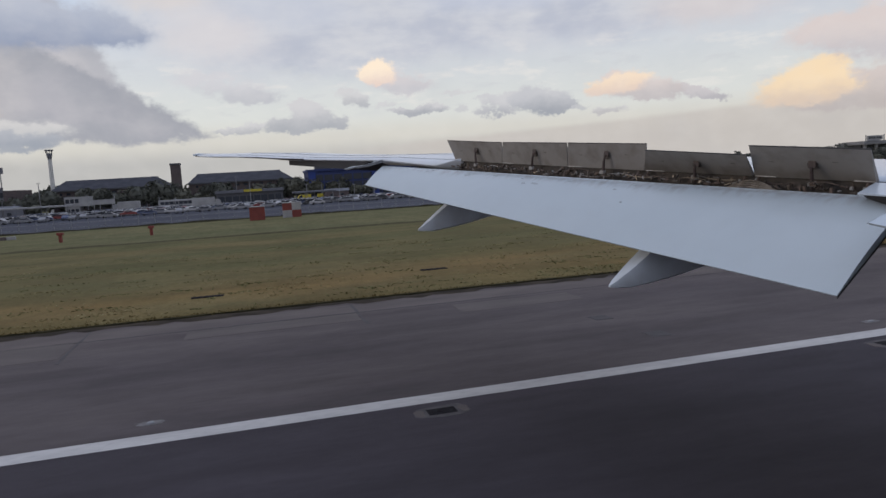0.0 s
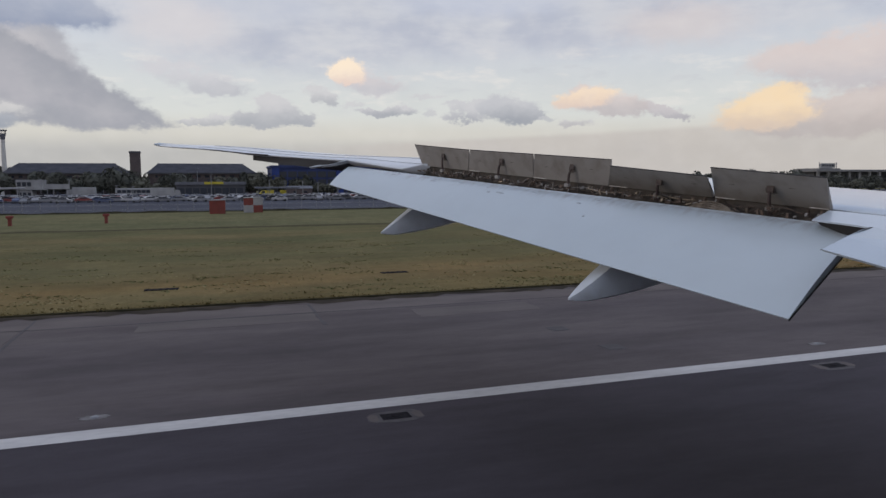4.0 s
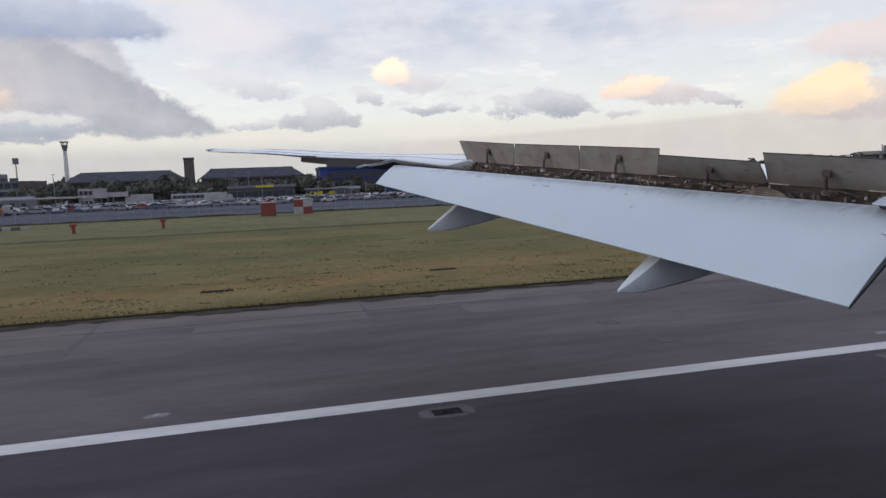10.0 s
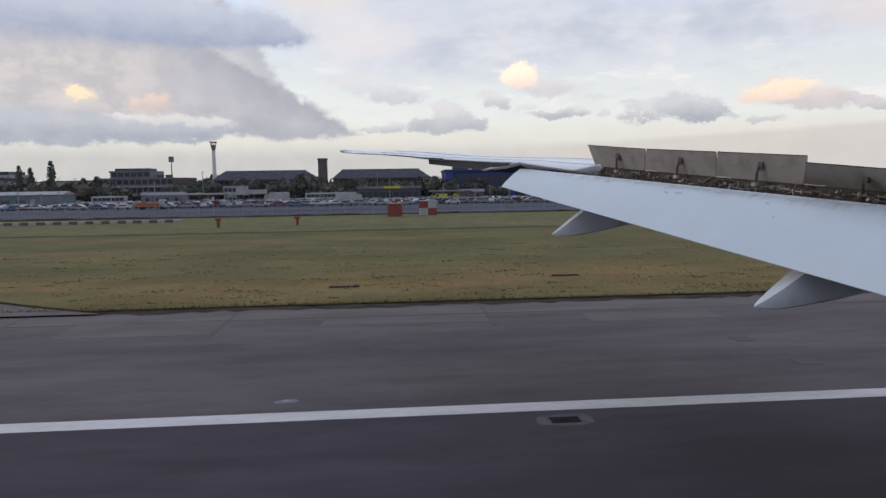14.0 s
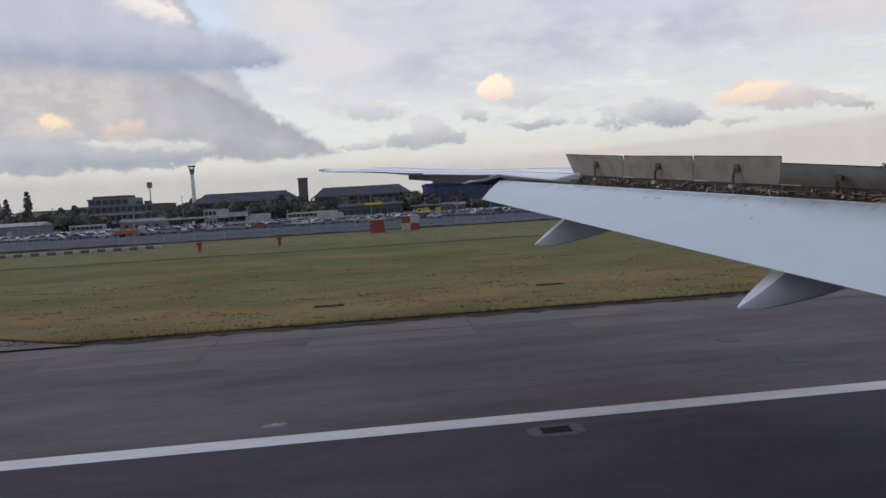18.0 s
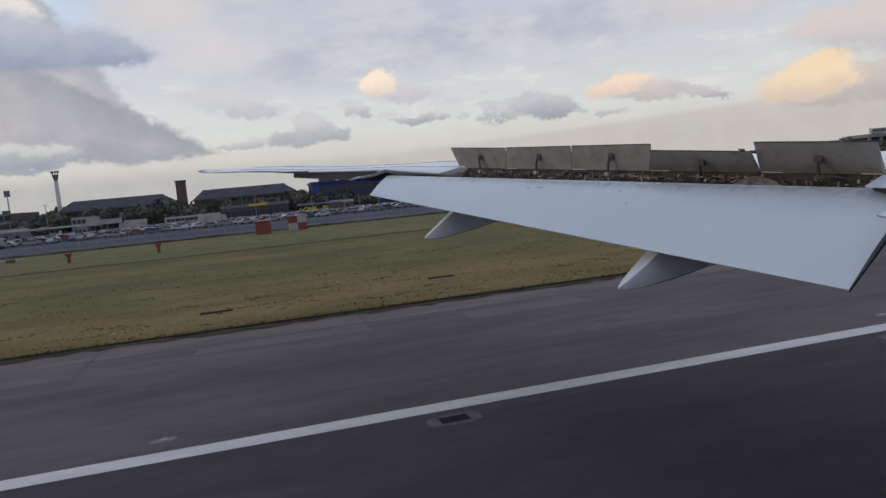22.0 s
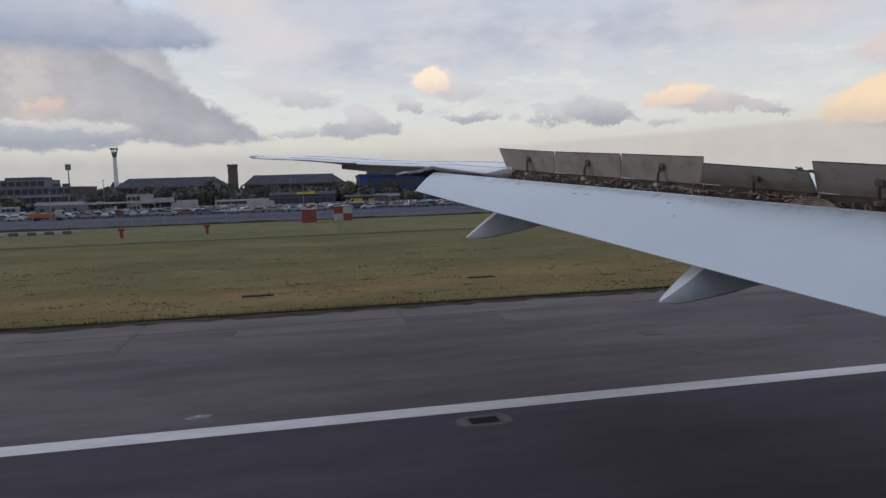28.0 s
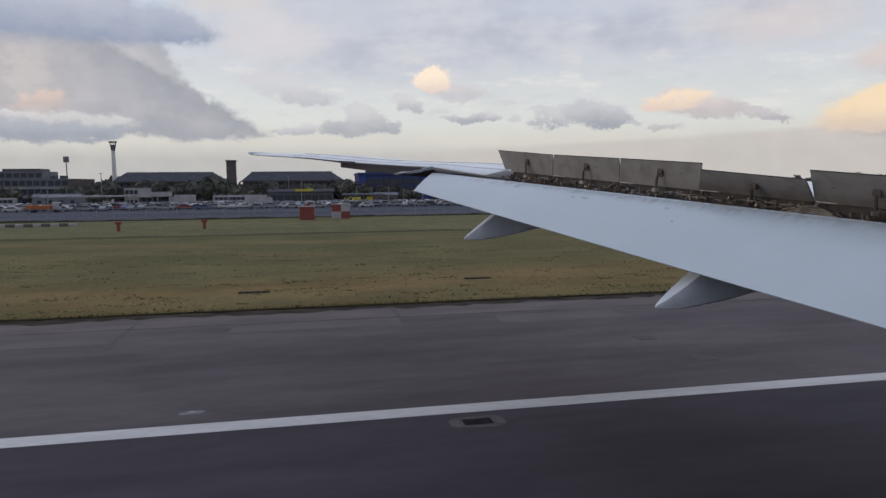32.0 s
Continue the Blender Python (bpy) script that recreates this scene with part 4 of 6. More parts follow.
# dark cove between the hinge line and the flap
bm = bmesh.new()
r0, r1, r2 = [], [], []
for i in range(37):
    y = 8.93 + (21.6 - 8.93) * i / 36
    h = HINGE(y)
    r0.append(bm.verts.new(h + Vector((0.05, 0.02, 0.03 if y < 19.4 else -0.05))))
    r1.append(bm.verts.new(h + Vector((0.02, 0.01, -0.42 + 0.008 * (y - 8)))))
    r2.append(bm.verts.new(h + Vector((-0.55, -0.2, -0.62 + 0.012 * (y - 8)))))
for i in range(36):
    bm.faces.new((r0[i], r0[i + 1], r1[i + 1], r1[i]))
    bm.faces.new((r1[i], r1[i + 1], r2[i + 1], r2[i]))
part("rear_spar", bm, COVE, wing, "dark brown rear spar in the flap cove")
rng = random.Random(11)
for i in range(230):
    y = 8.95 + (19.3 - 8.95) * (i + rng.uniform(0.0, 1.0)) / 230
    h = HINGE(y)
    d = rng.uniform(0.04, 0.30)
    bm = bmesh.new()
    if i % 5 < 2:
        w, hh = rng.uniform(0.006, 0.018), rng.uniform(0.05, 0.14)
        add_box(bm, -w, w, -w * 1.2, w * 1.2, -hh, 0.0)
    else:
        w, hh = rng.uniform(0.025, 0.085), rng.uniform(0.012, 0.04)
        lift = rng.uniform(0.0, 0.11)
        add_box(bm, -0.02, 0.02, -w, w, -hh - lift, -lift)
        bmesh.ops.bevel(bm, geom=bm.edges[:], offset=0.005, segments=1, affect="EDGES")
    bmesh.ops.transform(bm, matrix=pose(h.x - d, h.y - d * 0.35, h.z - 0.02 - d * 0.30, rng.gauss(0, 16), rng.gauss(0, 14), 20), verts=bm.verts)
    part("rib_bracket", bm, rng.choice((RUST, RUST, RUST, COVE, COVE, SMUDGE, SMUDGE, TUBE, FITTING)), wing)
for i in range(30):
    y = 9.4 + (18.8 - 9.4) * (i + rng.uniform(0, 0.8)) / 30
    ln = rng.uniform(0.15, 0.8)
    pts = []
    drop, sag, d = rng.uniform(0.04, 0.17), rng.uniform(-0.05, 0.05), rng.uniform(0.10, 0.26)
    for k in range(7):
        q = HINGE(y + ln * (k / 6 - 0.5))
        pts.append(q + Vector((-d, -d * 0.35, -drop - sag * math.sin(k / 6 * math.pi))))
    bm = bmesh.new()
    tube(bm, pts, rng.uniform(0.006, 0.014), 5)
    part("hydraulic_pipe", bm, rng.choice((TUBE, RUST, RUST, COVE, FITTING)), wing)
# looped hoses by the inner pair of spoilers
for k in range(4):
    pts = []
    for j in range(13):
        u = j / 12
        q = HINGE(10.25 + 1.05 * u)
        pts.append(q + Vector((-0.24 - 0.02 * k, -0.09, -0.26 + (0.20 - 0.035 * k) * math.sin(math.pi * u))))
    bm = bmesh.new()
    tube(bm, pts, 0.016, 6)
    part("hydraulic_hose", bm, TUBE, wing, "looped pale hydraulic hose")

# inner rear wing: the fixed panel behind the hinge, the flaperon under its edge, and the inner flap
REAR = [Vector(p) for p in ((8.60, 8.65, 5.565), (8.73, 8.25, 5.53), (8.83, 7.92, 5.50), (8.85, 7.17, 5.40), (8.88, 6.62, 5.335), (8.95, 3.5, 4.93))]
bm = bmesh.new()
ring = REAR + [HINGE(3.5) + Vector((0.25, 0, 0.03)), HINGE(7.0) + Vector((0.05, 0, 0.006)), HINGE(8.95)]
hexa(bm, [p - Vector((0, 0, 0.025)) for p in ring], ring)
part("fixed_trailing_panel", bm, GLOSSY, wing, "white fixed panel behind the inner wing")
# black sheet that paints the shade in the gap below the fixed panel
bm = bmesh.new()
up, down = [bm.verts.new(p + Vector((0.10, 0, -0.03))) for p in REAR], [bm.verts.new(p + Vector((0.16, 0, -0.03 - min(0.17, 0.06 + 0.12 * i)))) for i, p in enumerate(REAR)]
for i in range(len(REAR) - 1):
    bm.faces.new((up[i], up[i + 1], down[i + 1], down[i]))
part("inner_cove", bm, EDGE, wing, "black sheet painting the shade in the gap under the fixed panel")
bm = bmesh.new()
ring = [Vector(p) for p in ((7.641, 7.506, 5.245), (8.118, 7.548, 5.405), (8.525, 7.683, 5.475), (8.841, 7.79, 5.492), (8.92, 7.789, 5.492), (8.95, 6.62, 5.30), (9.9, 3.9, 5.0), (8.273, 4.2, 4.648))]
hexa(bm, [p + Vector((0.02, 0.0, -0.03 if i in (0, 7) else -0.10)) for i, p in enumerate(ring)], ring)
part("flaperon", bm, FLAPERON, wing, "white flaperon inboard of the flap")
bm = bmesh.new()
tube(bm, [p + Vector((0.0, 0.012, -0.012)) for p in ring[:4]], [0.006, 0.010, 0.016, 0.022], 6)
part("flaperon_seal", bm, EDGE, wing, "black rubber seal along the flaperon's outer edge")
bm = bmesh.new()
edge = [Vector(p) for p in ((4.737, 3.70, 4.061), (5.292, 3.80, 5.204), (7.0, 3.4, 5.25), (6.9, 3.35, 4.2), (5.12, 3.50, 3.85))]
hexa(bm, edge, [p + Vector((0.01, 0.07, -0.01)) for p in edge])
bmesh.ops.bevel(bm, geom=bm.edges[:], offset=0.012, segments=1, affect="EDGES")
part("inner_flap", bm, PAINT, wing, "corner of the lowered grey inner flap")


# flap track fairings
def fairing(dx, dy, dz, s=1.0):
    rings = []
    for x, top, bot, w in ((5.82, 4.05, 4.01, 0.03), (5.95, 4.145, 3.99, 0.10), (6.2, 4.335, 3.975, 0.17), (6.65, 4.68, 4.03, 0.22), (7.2, 4.95, 4.12, 0.23), (7.9, 5.08, 4.28, 0.25), (8.8, 5.18, 4.58, 0.25), (9.8, 5.25, 4.95, 0.18)):
        h = top - bot
        ring = [(-w * 0.30, bot), (w * 0.30, bot), (w * 0.66, bot + 0.07 * h), (w * 0.86, bot + 0.40 * h), (w * 0.98, bot + 0.80 * h), (w * 0.98, top), (-w * 0.98, top), (-w * 0.98, bot + 0.80 * h), (-w * 0.86, bot + 0.40 * h), (-w * 0.66, bot + 0.07 * h)]
        rings.append([(x + dx, 11.3 + dy + a, z + dz) for a, z in ring])
    f = part("flap_track_fairing", loft(rings), GREYP, wing, "pointed grey flap track fairing under the flap", smooth=True)
    f.data.set_sharp_from_angle(angle=radians(32))


fairing(0, 0, 0)
fairing(-2.05, 6.7, 0.76)

# the fuselage side that carries the wing, and its main wheels
rings = []
for x, r in ((-34, 0.4), (-30, 1.4), (-22, 2.7), (-14, 3.08), (18, 3.08), (26, 2.7), (31, 1.6), (33.5, 0.5)):
    rings.append([(x, -3.4 + r * math.cos(a), 5.7 + r * math.sin(a) + (3.08 - r) * 0.35 * (x < 0)) for a in [k * 2 * math.pi / 40 for k in range(40)]])
plane = thing("fuselage", "plain white airliner fuselage standing on its wheels", "aircraft")
part("hull", loft(rings), GLOSSY, plane, smooth=True)
for y in (-6.4, -0.4):
    bm = bmesh.new()
    tube(bm, [(8.5, y, 4.0), (8.5, y, 0.9)], 0.18, 12)
    part("landing_gear_leg", bm, STEEL, plane)
    for dx in (-1.45, 0, 1.45):
        for dy in (-0.7, 0.7):
            bm = bmesh.new()
            tube(bm, [(8.5 + dx, y + dy - 0.22, 0.655), (8.5 + dx, y + dy - 0.18, 0.655), (8.5 + dx, y + dy + 0.18, 0.655), (8.5 + dx, y + dy + 0.22, 0.655)], [0.52, 0.655, 0.655, 0.52], 24)
            part("wheel", bm, TYRE, plane)
    bm = bmesh.new()
    tube(bm, [(8.5 - 1.5, y, 0.7), (8.5 + 1.5, y, 0.7)], 0.12, 10)
    for dx in (-1.45, 0, 1.45):
        tube(bm, [(8.5 + dx, y - 0.7, 0.68), (8.5 + dx, y + 0.7, 0.68)], 0.08, 8)
    part("bogie_beam", bm, STEEL, plane)

# ---- runway furniture ----
def light_pit(x, y):
    pit = thing("light_pit", "recessed runway light pit in a pale concrete surround", "runway light", (*on_runway(x, y), 0), "light pits beside the edge line")
    laid(pit)
    bm = bmesh.new()
    n = 20
    pts = []
    for k in range(n):
        a = 2 * math.pi * k / n
        r = 1.0 + 0.05 * math.sin(3 * a + x) + 0.05 * math.sin(5 * a + 2 * x)
        pts.append((0.74 * math.copysign(abs(math.cos(a)) ** 0.6, math.cos(a)) * r, 0.44 * math.copysign(abs(math.sin(a)) ** 0.6, math.sin(a)) * r))
    hexa(bm, [(px, py, -0.05) for px, py in pts], [(px * 0.99, py * 0.99, 0.005) for px, py in pts])
    part("surround", bm, CONCRETE, pit, "pale concrete surround")
    for sx in (-0.60, 0.60):
        bm = bmesh.new()
        ring = [(sx + 0.15 * math.cos(k * 0.6283) * (1 + 0.25 * math.sin(2.3 * k + x)), 0.27 * math.sin(k * 0.6283)) for k in range(10)]
        hexa(bm, [(px, py, 0.0) for px, py in ring], [(px, py, 0.0085) for px, py in ring])
        part("worn_end", bm, PATCH2, pit, "pale worn end of the surround")
    bm = box(-0.40, 0.40, -0.24, 0.24, -0.02, 0.012, 0.02)
    part("cover", bm, PIT, pit, "dark steel cover")
    bm = bmesh.new()
    tube(bm, [(0, 0, 0.0), (0, 0, 0.035)], [0.14, 0.09], 12)
    part("lamp_housing", bm, PIT, pit)


for x in (-20.0, 4.5, 19.5, 36.0):
    light_pit(x, 17.25)


for x, y in ((-3.0, 19.75), (21.5, 19.8)):
    c = thing("edge_light", "small pale inset edge light beyond the white line", "runway light", (*on_runway(x, y), 0), "inset lights beyond the line")
    laid(c)
    bm = bmesh.new()
    ring = [(0.40 * math.cos(k * 0.2618) * (1 + 0.22 * math.sin(2.7 * k) + 0.12 * math.sin(5.1 * k)), 0.20 * math.sin(k * 0.2618) * (1 + 0.2 * math.sin(3.3 * k))) for k in range(24)]
    hexa(bm, [(px, py, -0.03) for px, py in ring], [(px * 0.96, py * 0.96, 0.004) for px, py in ring])
    part("pad", bm, PALEPAD, c, "pale concrete pad")
    bm = bmesh.new()
    tube(bm, [(0, 0, 0), (0, 0, 0.03)], [0.12, 0.08], 10)
    part("lens", bm, STEEL, c)


for x, y in ((13.6, 25.4), (14.0, 21.9)):
    c = thing("service_plate", "dark steel service plate set in the shoulder", "plate", (*on_runway(x, y), 0), "dark plates in the shoulder")
    laid(c)
    part("frame", box(-0.4, 0.4, -0.4, 0.4, -0.03, 0.003, 0.002), CONCRETE, c)
    part("plate", box(-0.33, 0.33, -0.33, 0.33, -0.02, 0.010, 0.004), TAR, c)


def slab_patch(x0, x1, y0, y1, mat, label):
    rng = random.Random(int(x0 * 10 + y0 * 7))
    bm = bmesh.new()
    ring = []
    for ax, ay, bx, by in ((x0, y0, x1, y0), (x1, y0, x1, y1), (x1, y1, x0, y1), (x0, y1, x0, y0)):
        for k in range(6):
            t = k / 6
            ring.append((ax + (bx - ax) * t + rng.uniform(-0.06, 0.06), ay + (by - ay) * t + rng.uniform(-0.05, 0.05)))
    hexa(bm, [(x, y, -0.03) for x, y in ring], [(x, y, 0.002) for x, y in ring])
    ob = laid(part("asphalt_patch", bm, mat))
    tagged(ob, label, "pavement patch", "repairs in the shoulder")


def ragged_strip(name, y0, y1, lo, hi, z, mat, label):
    """A long strip of the shoulder with uneven edges."""
    rng = random.Random(int(y0 * 10))
    bm = bmesh.new()
    a, b = [], []
    for i in range(241):
        x = -90 + i * 0.75
        a.append(bm.verts.new((x, y0 + rng.uniform(-lo, lo) + 0.5 * lo * math.sin(x * 0.7), z)))
        b.append(bm.verts.new((x, y1 + rng.uniform(-hi, hi), z)))
    for i in range(240):
        bm.faces.new((a[i], a[i + 1], b[i + 1], b[i]))
    tagged(laid(part(name, bm, mat)), label, "pavement strip", kind="structure")


ragged_strip("pale_strip", 32.4, 34.6, 0.10, 0.08, -0.001, PATCH, "paler worn strip along the shoulder's edge")
ragged_strip("soil_strip", 34.75, 35.85, 0.36, 0.05, 0.006, SOIL, "dark soil and dead grass washed onto the asphalt")
for x0, x1, y0, y1 in ((-14.0, -7.5, 29.4, 32.3), (-3.0, 4.5, 30.4, 32.2), (9.0, 15.0, 29.6, 31.6), (-30.0, -18.0, 31.0, 34.6)):
    slab_patch(x0, x1, y0, y1, PATCH2, "paler repaired patch in the worn asphalt shoulder")
for x0, x1, y0, y1 in ((-7.45, -7.33, 28.5, 34.7), (4.55, 4.66, 29.4, 34.7), (-60.0, 60.0, 32.28, 32.36), (-17.4, -17.25, 29.0, 34.7)):
    slab_patch(x0, x1, y0, y1, TAR, "dark tar-filled joint in the shoulder")
for x, y in ((-2.6, 41.5), (11.5, 44.0)):
    d = thing("drain_cover", "dark drain cover sunk in the dry grass", "drain", (*on_runway(x, y), 0.05), "drains in the grass")
    laid(d)
    part("frame", box(-0.9, 0.9, -0.3, 0.3, -0.1, 0.06, 0.02), PIT, d)
    for k in range(5):
        part("bar", box(-0.8 + k * 0.34, -0.68 + k * 0.34, -0.24, 0.24, 0.06, 0.08), PIT, d)

# uneven dry tufts along the verge
rng = random.Random(21)
bm = bmesh.new()
for i in range(4200):
    x, y = rng.uniform(-48, 60), GRASS_Y + 0.1 + abs(rng.gauss(0, 0.3))
    h, w = rng.uniform(0.03, 0.11), rng.uniform(0.04, 0.14)
    a = rng.uniform(0, 3.14)
    dx, dy = math.cos(a) * w, math.sin(a) * w
    v = [bm.verts.new(p) for p in ((x - dx, y - dy, 0.02), (x + dx, y + dy, 0.02), (x + rng.uniform(-0.08, 0.08), y + rng.uniform(-0.05, 0.05), 0.05 + h))]
    bm.faces.new(v)
tagged(laid(part("grass_tufts", bm, GRASS)), "short dry grass tufts along the verge", "grass", kind="stuff")


# ranker dark clumps and bleached patches in the mown strip
def clumps(name, seed, count, mat, label, tall):
    rng = random.Random(seed)
    bm = bmesh.new()
    for i in range(count):
        cx = rng.uniform(-46, 50)
        cy = GRASS_Y + 1.0 + 34.0 * rng.random() ** 1.6
        wide, deep = rng.uniform(0.3, 1.8), rng.uniform(0.15, 0.6)
        for k in range(rng.randint(14, 30)):
            u, v = max(-2.2, min(2.2, rng.gauss(0, 0.7))), max(-2.2, min(2.2, rng.gauss(0, 0.7)))
            x, y, w, h = cx + u * wide, cy + v * deep, rng.uniform(0.05, 0.16), rng.uniform(0.4, 1.0) * tall
            a = rng.uniform(0, 3.14)
            dx, dy = math.cos(a) * w, math.sin(a) * w
            bm.faces.new([bm.verts.new(p) for p in ((x - dx, y - dy, 0.07), (x + dx, y + dy, 0.07), (x + rng.uniform(-0.1, 0.1), y + rng.uniform(-0.06, 0.06), 0.08 + h))])
    tagged(laid(part(name, bm, mat)), label, "grass", kind="stuff")


clumps("rank_grass", 71, 230, TUFT, "scattered dark rank grass clumps in the mown strip", 0.07)
clumps("bleached_grass", 72, 260, STRAW, "scattered pale bleached grass patches in the mown strip", 0.06)


# ---- trees ----
def leaf_crown(rng, shape, h, r, base, n, leaf, mat):
    bm = bmesh.new()
    lobes = [(rng.uniform(-0.5, 0.5) * r, rng.uniform(-0.5, 0.5) * r, base + (h - base) * rng.uniform(0.35, 0.75), rng.uniform(0.45, 0.7)) for _ in range(6)]
    for i in range(n):
        if shape == "broad":
            lx, ly, lz, ls = lobes[i % 6]
            u, t = rng.uniform(-1, 1), rng.uniform(0, 6.283)
            q = math.sqrt(1 - u * u)
            k = rng.uniform(0.55, 1.0) ** 0.5
            p = Vector((lx + r * ls * q * math.cos(t) * k, ly + r * ls * q * math.sin(t) * k, lz + (h - base) * 0.36 * ls * 1.25 * u * k))
        elif shape == "poplar":
            u = rng.random()
            rr = r * math.sin(math.pi * min(0.97, u * 0.86 + 0.1)) ** 0.7 * rng.uniform(0.4, 1.0)
            t = rng.uniform(0, 6.283)
            p = Vector((rr * math.cos(t), rr * math.sin(t), base + (h - base) * u))
        else:
            u = rng.random() ** 1.4
            rr = r * (1 - u) * rng.uniform(0.35, 1.0) * (0.75 + 0.25 * math.sin(u * 34))
            t = rng.uniform(0, 6.283)
            p = Vector((rr * math.cos(t), rr * math.sin(t), base + (h - base) * u))
        a = Vector((rng.gauss(0, 1), rng.gauss(0, 1), rng.gauss(0, 1))).normalized()
        b = a.cross(Vector((rng.gauss(0, 1), rng.gauss(0, 1), rng.gauss(0, 1)))).normalized()
        s = leaf * rng.uniform(0.6, 1.3)
        bm.faces.new([bm.verts.new(p + q) for q in (a * s, b * s * 0.6, -a * s, -b * s * 0.6)])
    # dense inner mass
    core = bmesh.ops.create_icosphere(bm, subdivisions=2, radius=1.0)["verts"]
    for v in core:
        j = rng.uniform(0.75, 1.0)
        k = {"broad": 0.72, "poplar": 0.7, "conifer": 0.5}[shape]
        taper = 1 - 0.75 * max(0, v.co.z) if shape == "conifer" else 1
        v.co = Vector((v.co.x * r * k * j * taper, v.co.y * r * k * j * taper, (base + h) / 2 + v.co.z * (h - base) * 0.42 * j))
    me = bpy.data.meshes.new("crown")
    bm.to_mesh(me)
    bm.free()
    me.materials.append(mat)
    return me


def trunk_mesh(rng, h, r):
    bm = bmesh.new()
    tube(bm, [(0, 0, -0.1), (0.05, 0, h * 0.3), (0.1, 0.05, h * 0.55), (0.1, 0, h * 0.8)], [r * 1.3, r, r * 0.7, r * 0.2], 8)
    for k in range(5):
        a, z = k * 1.3 + rng.uniform(0, 0.5), h * rng.uniform(0.3, 0.5)
        tube(bm, [(0.05, 0, z), (math.cos(a) * h * 0.12, math.sin(a) * h * 0.12, z + h * 0.14), (math.cos(a) * h * 0.2, math.sin(a) * h * 0.2, z + h * 0.26)], [r * 0.5, r * 0.35, r * 0.12], 6)
    me = bpy.data.meshes.new("trunk")
    bm.to_mesh(me)
    bm.free()
    me.materials.append(BARK)
    return me


rng = random.Random(5)
KINDS = []
for shape, h, r, base, n, leaf, mat, name, label in (
    ("broad", 10.0, 4.4, 1.4, 620, 0.62, LEAF, "broadleaf_tree", "dark green broadleaf tree with a rounded uneven crown"),
    ("broad", 9.0, 4.8, 1.2, 620, 0.62, LEAF2, "broadleaf_tree", "olive green broadleaf tree with a spreading crown"),
    ("broad", 11.5, 4.0, 1.5, 620, 0.6, LEAF, "broadleaf_tree", "tall dark broadleaf tree with a full crown"),
    ("poplar", 16.0, 1.7, 1.0, 460, 0.5, LEAF, "poplar_tree", "slim dark poplar tree standing above the others"),
    ("conifer", 11.0, 2.6, 0.8, 480, 0.5, CONIFER, "conifer_tree", "dark pointed conifer in the tree belt"),
    ("broad", 6.0, 3.6, 0.3, 460, 0.55, LEAF2, "large_bush", "low dark bush at the edge of the car park"),
    ("poplar", 10.5, 2.3, 1.8, 460, 0.55, LEAF, "broadleaf_tree", "clipped oval dark tree on a clear trunk"),
):
    KINDS.append((leaf_crown(rng, shape, h, r, base, n, leaf, mat), trunk_mesh(rng, h, 0.22), name, label))


def tree(kind, x, y, s=1.0, turn=0.0):
    crown, trunk, name, label = KINDS[kind]
    root = thing(name, label, "bush" if kind == 5 else "tree", (x, y, 0.0), "trees behind the car park")
    root.scale = (s, s, s)
    root.rotation_euler = (0, 0, turn)
    shared("trunk", trunk, root)
    shared("crown", crown, root)


def spot(az_deg, y):
    return y * math.tan(radians(az_deg))


rng = random.Random(9)
a = -36.0
while a < 18.0:
    y = rng.uniform(300, 322)
    k = rng.choices((0, 1, 2, 4, 6), (5, 4, 4, 0.7, 1))[0]
    tree(k, spot(a, y), y, rng.uniform(0.72, 1.08), rng.uniform(0, 6))
    a += rng.uniform(0.85, 1.35)
a = 18.0
while a < 64.0:
    d = rng.uniform(372, 410)
    tree(rng.choice((0, 1, 2, 2)), d * math.sin(radians(a)), d * math.cos(radians(a)), rng.uniform(0.62, 0.9) * (1.0 if a < 40 else 0.86 if 44.0 < a < 52.5 else 1.12), rng.uniform(0, 6))
    a += rng.uniform(1.0, 1.5) if a < 30 else rng.uniform(0.4, 0.62)
a = 40.0
while a < 64.0:     # low bushes that close the belt near the ground
    d = rng.uniform(352, 366)
    tree(5, d * math.sin(radians(a)), d * math.cos(radians(a)), rng.uniform(0.75, 1.0), rng.uniform(0, 6))
    a += rng.uniform(0.7, 1.1)
for az_deg, k, s in ((-26.6, 3, 1.05), (-27.9, 3, 0.9), (-28.6, 3, 0.95), (-23.6, 6, 1.0), (-16.4, 0, 0.85), (-7.2, 2, 0.85), (-6.4, 1, 0.8), (2.4, 0, 0.85), (3.1, 1, 0.75), (-15.6, 1, 0.8), (-25.3, 0, 0.9), (-24.5, 6, 0.95), (8.2, 6, 0.9), (6.0, 5, 1.0), (-9.9, 5, 0.8), (-2.0, 5, 0.8), (-20.2, 5, 0.9), (11.0, 5, 0.9), (-14.2, 5, 1.1), (-12.6, 0, 0.6), (-11.2, 5, 1.0), (-8.6, 2, 0.62), (-4.6, 5, 1.1), (-3.2, 0, 0.62), (-0.9, 1, 0.68), (0.9, 5, 1.1), (-18.6, 0, 0.7), (-22.0, 5, 1.0), (4.3, 6, 0.8), (7.0, 0, 0.7), (-29.3, 0, 0.8), (-31.0, 2, 0.9)):
    tree(k, spot(az_deg, 272), 272 + (k * 3) % 5, s, az_deg)
# a second belt of rounded trees in front of the hangars
a = -33.0
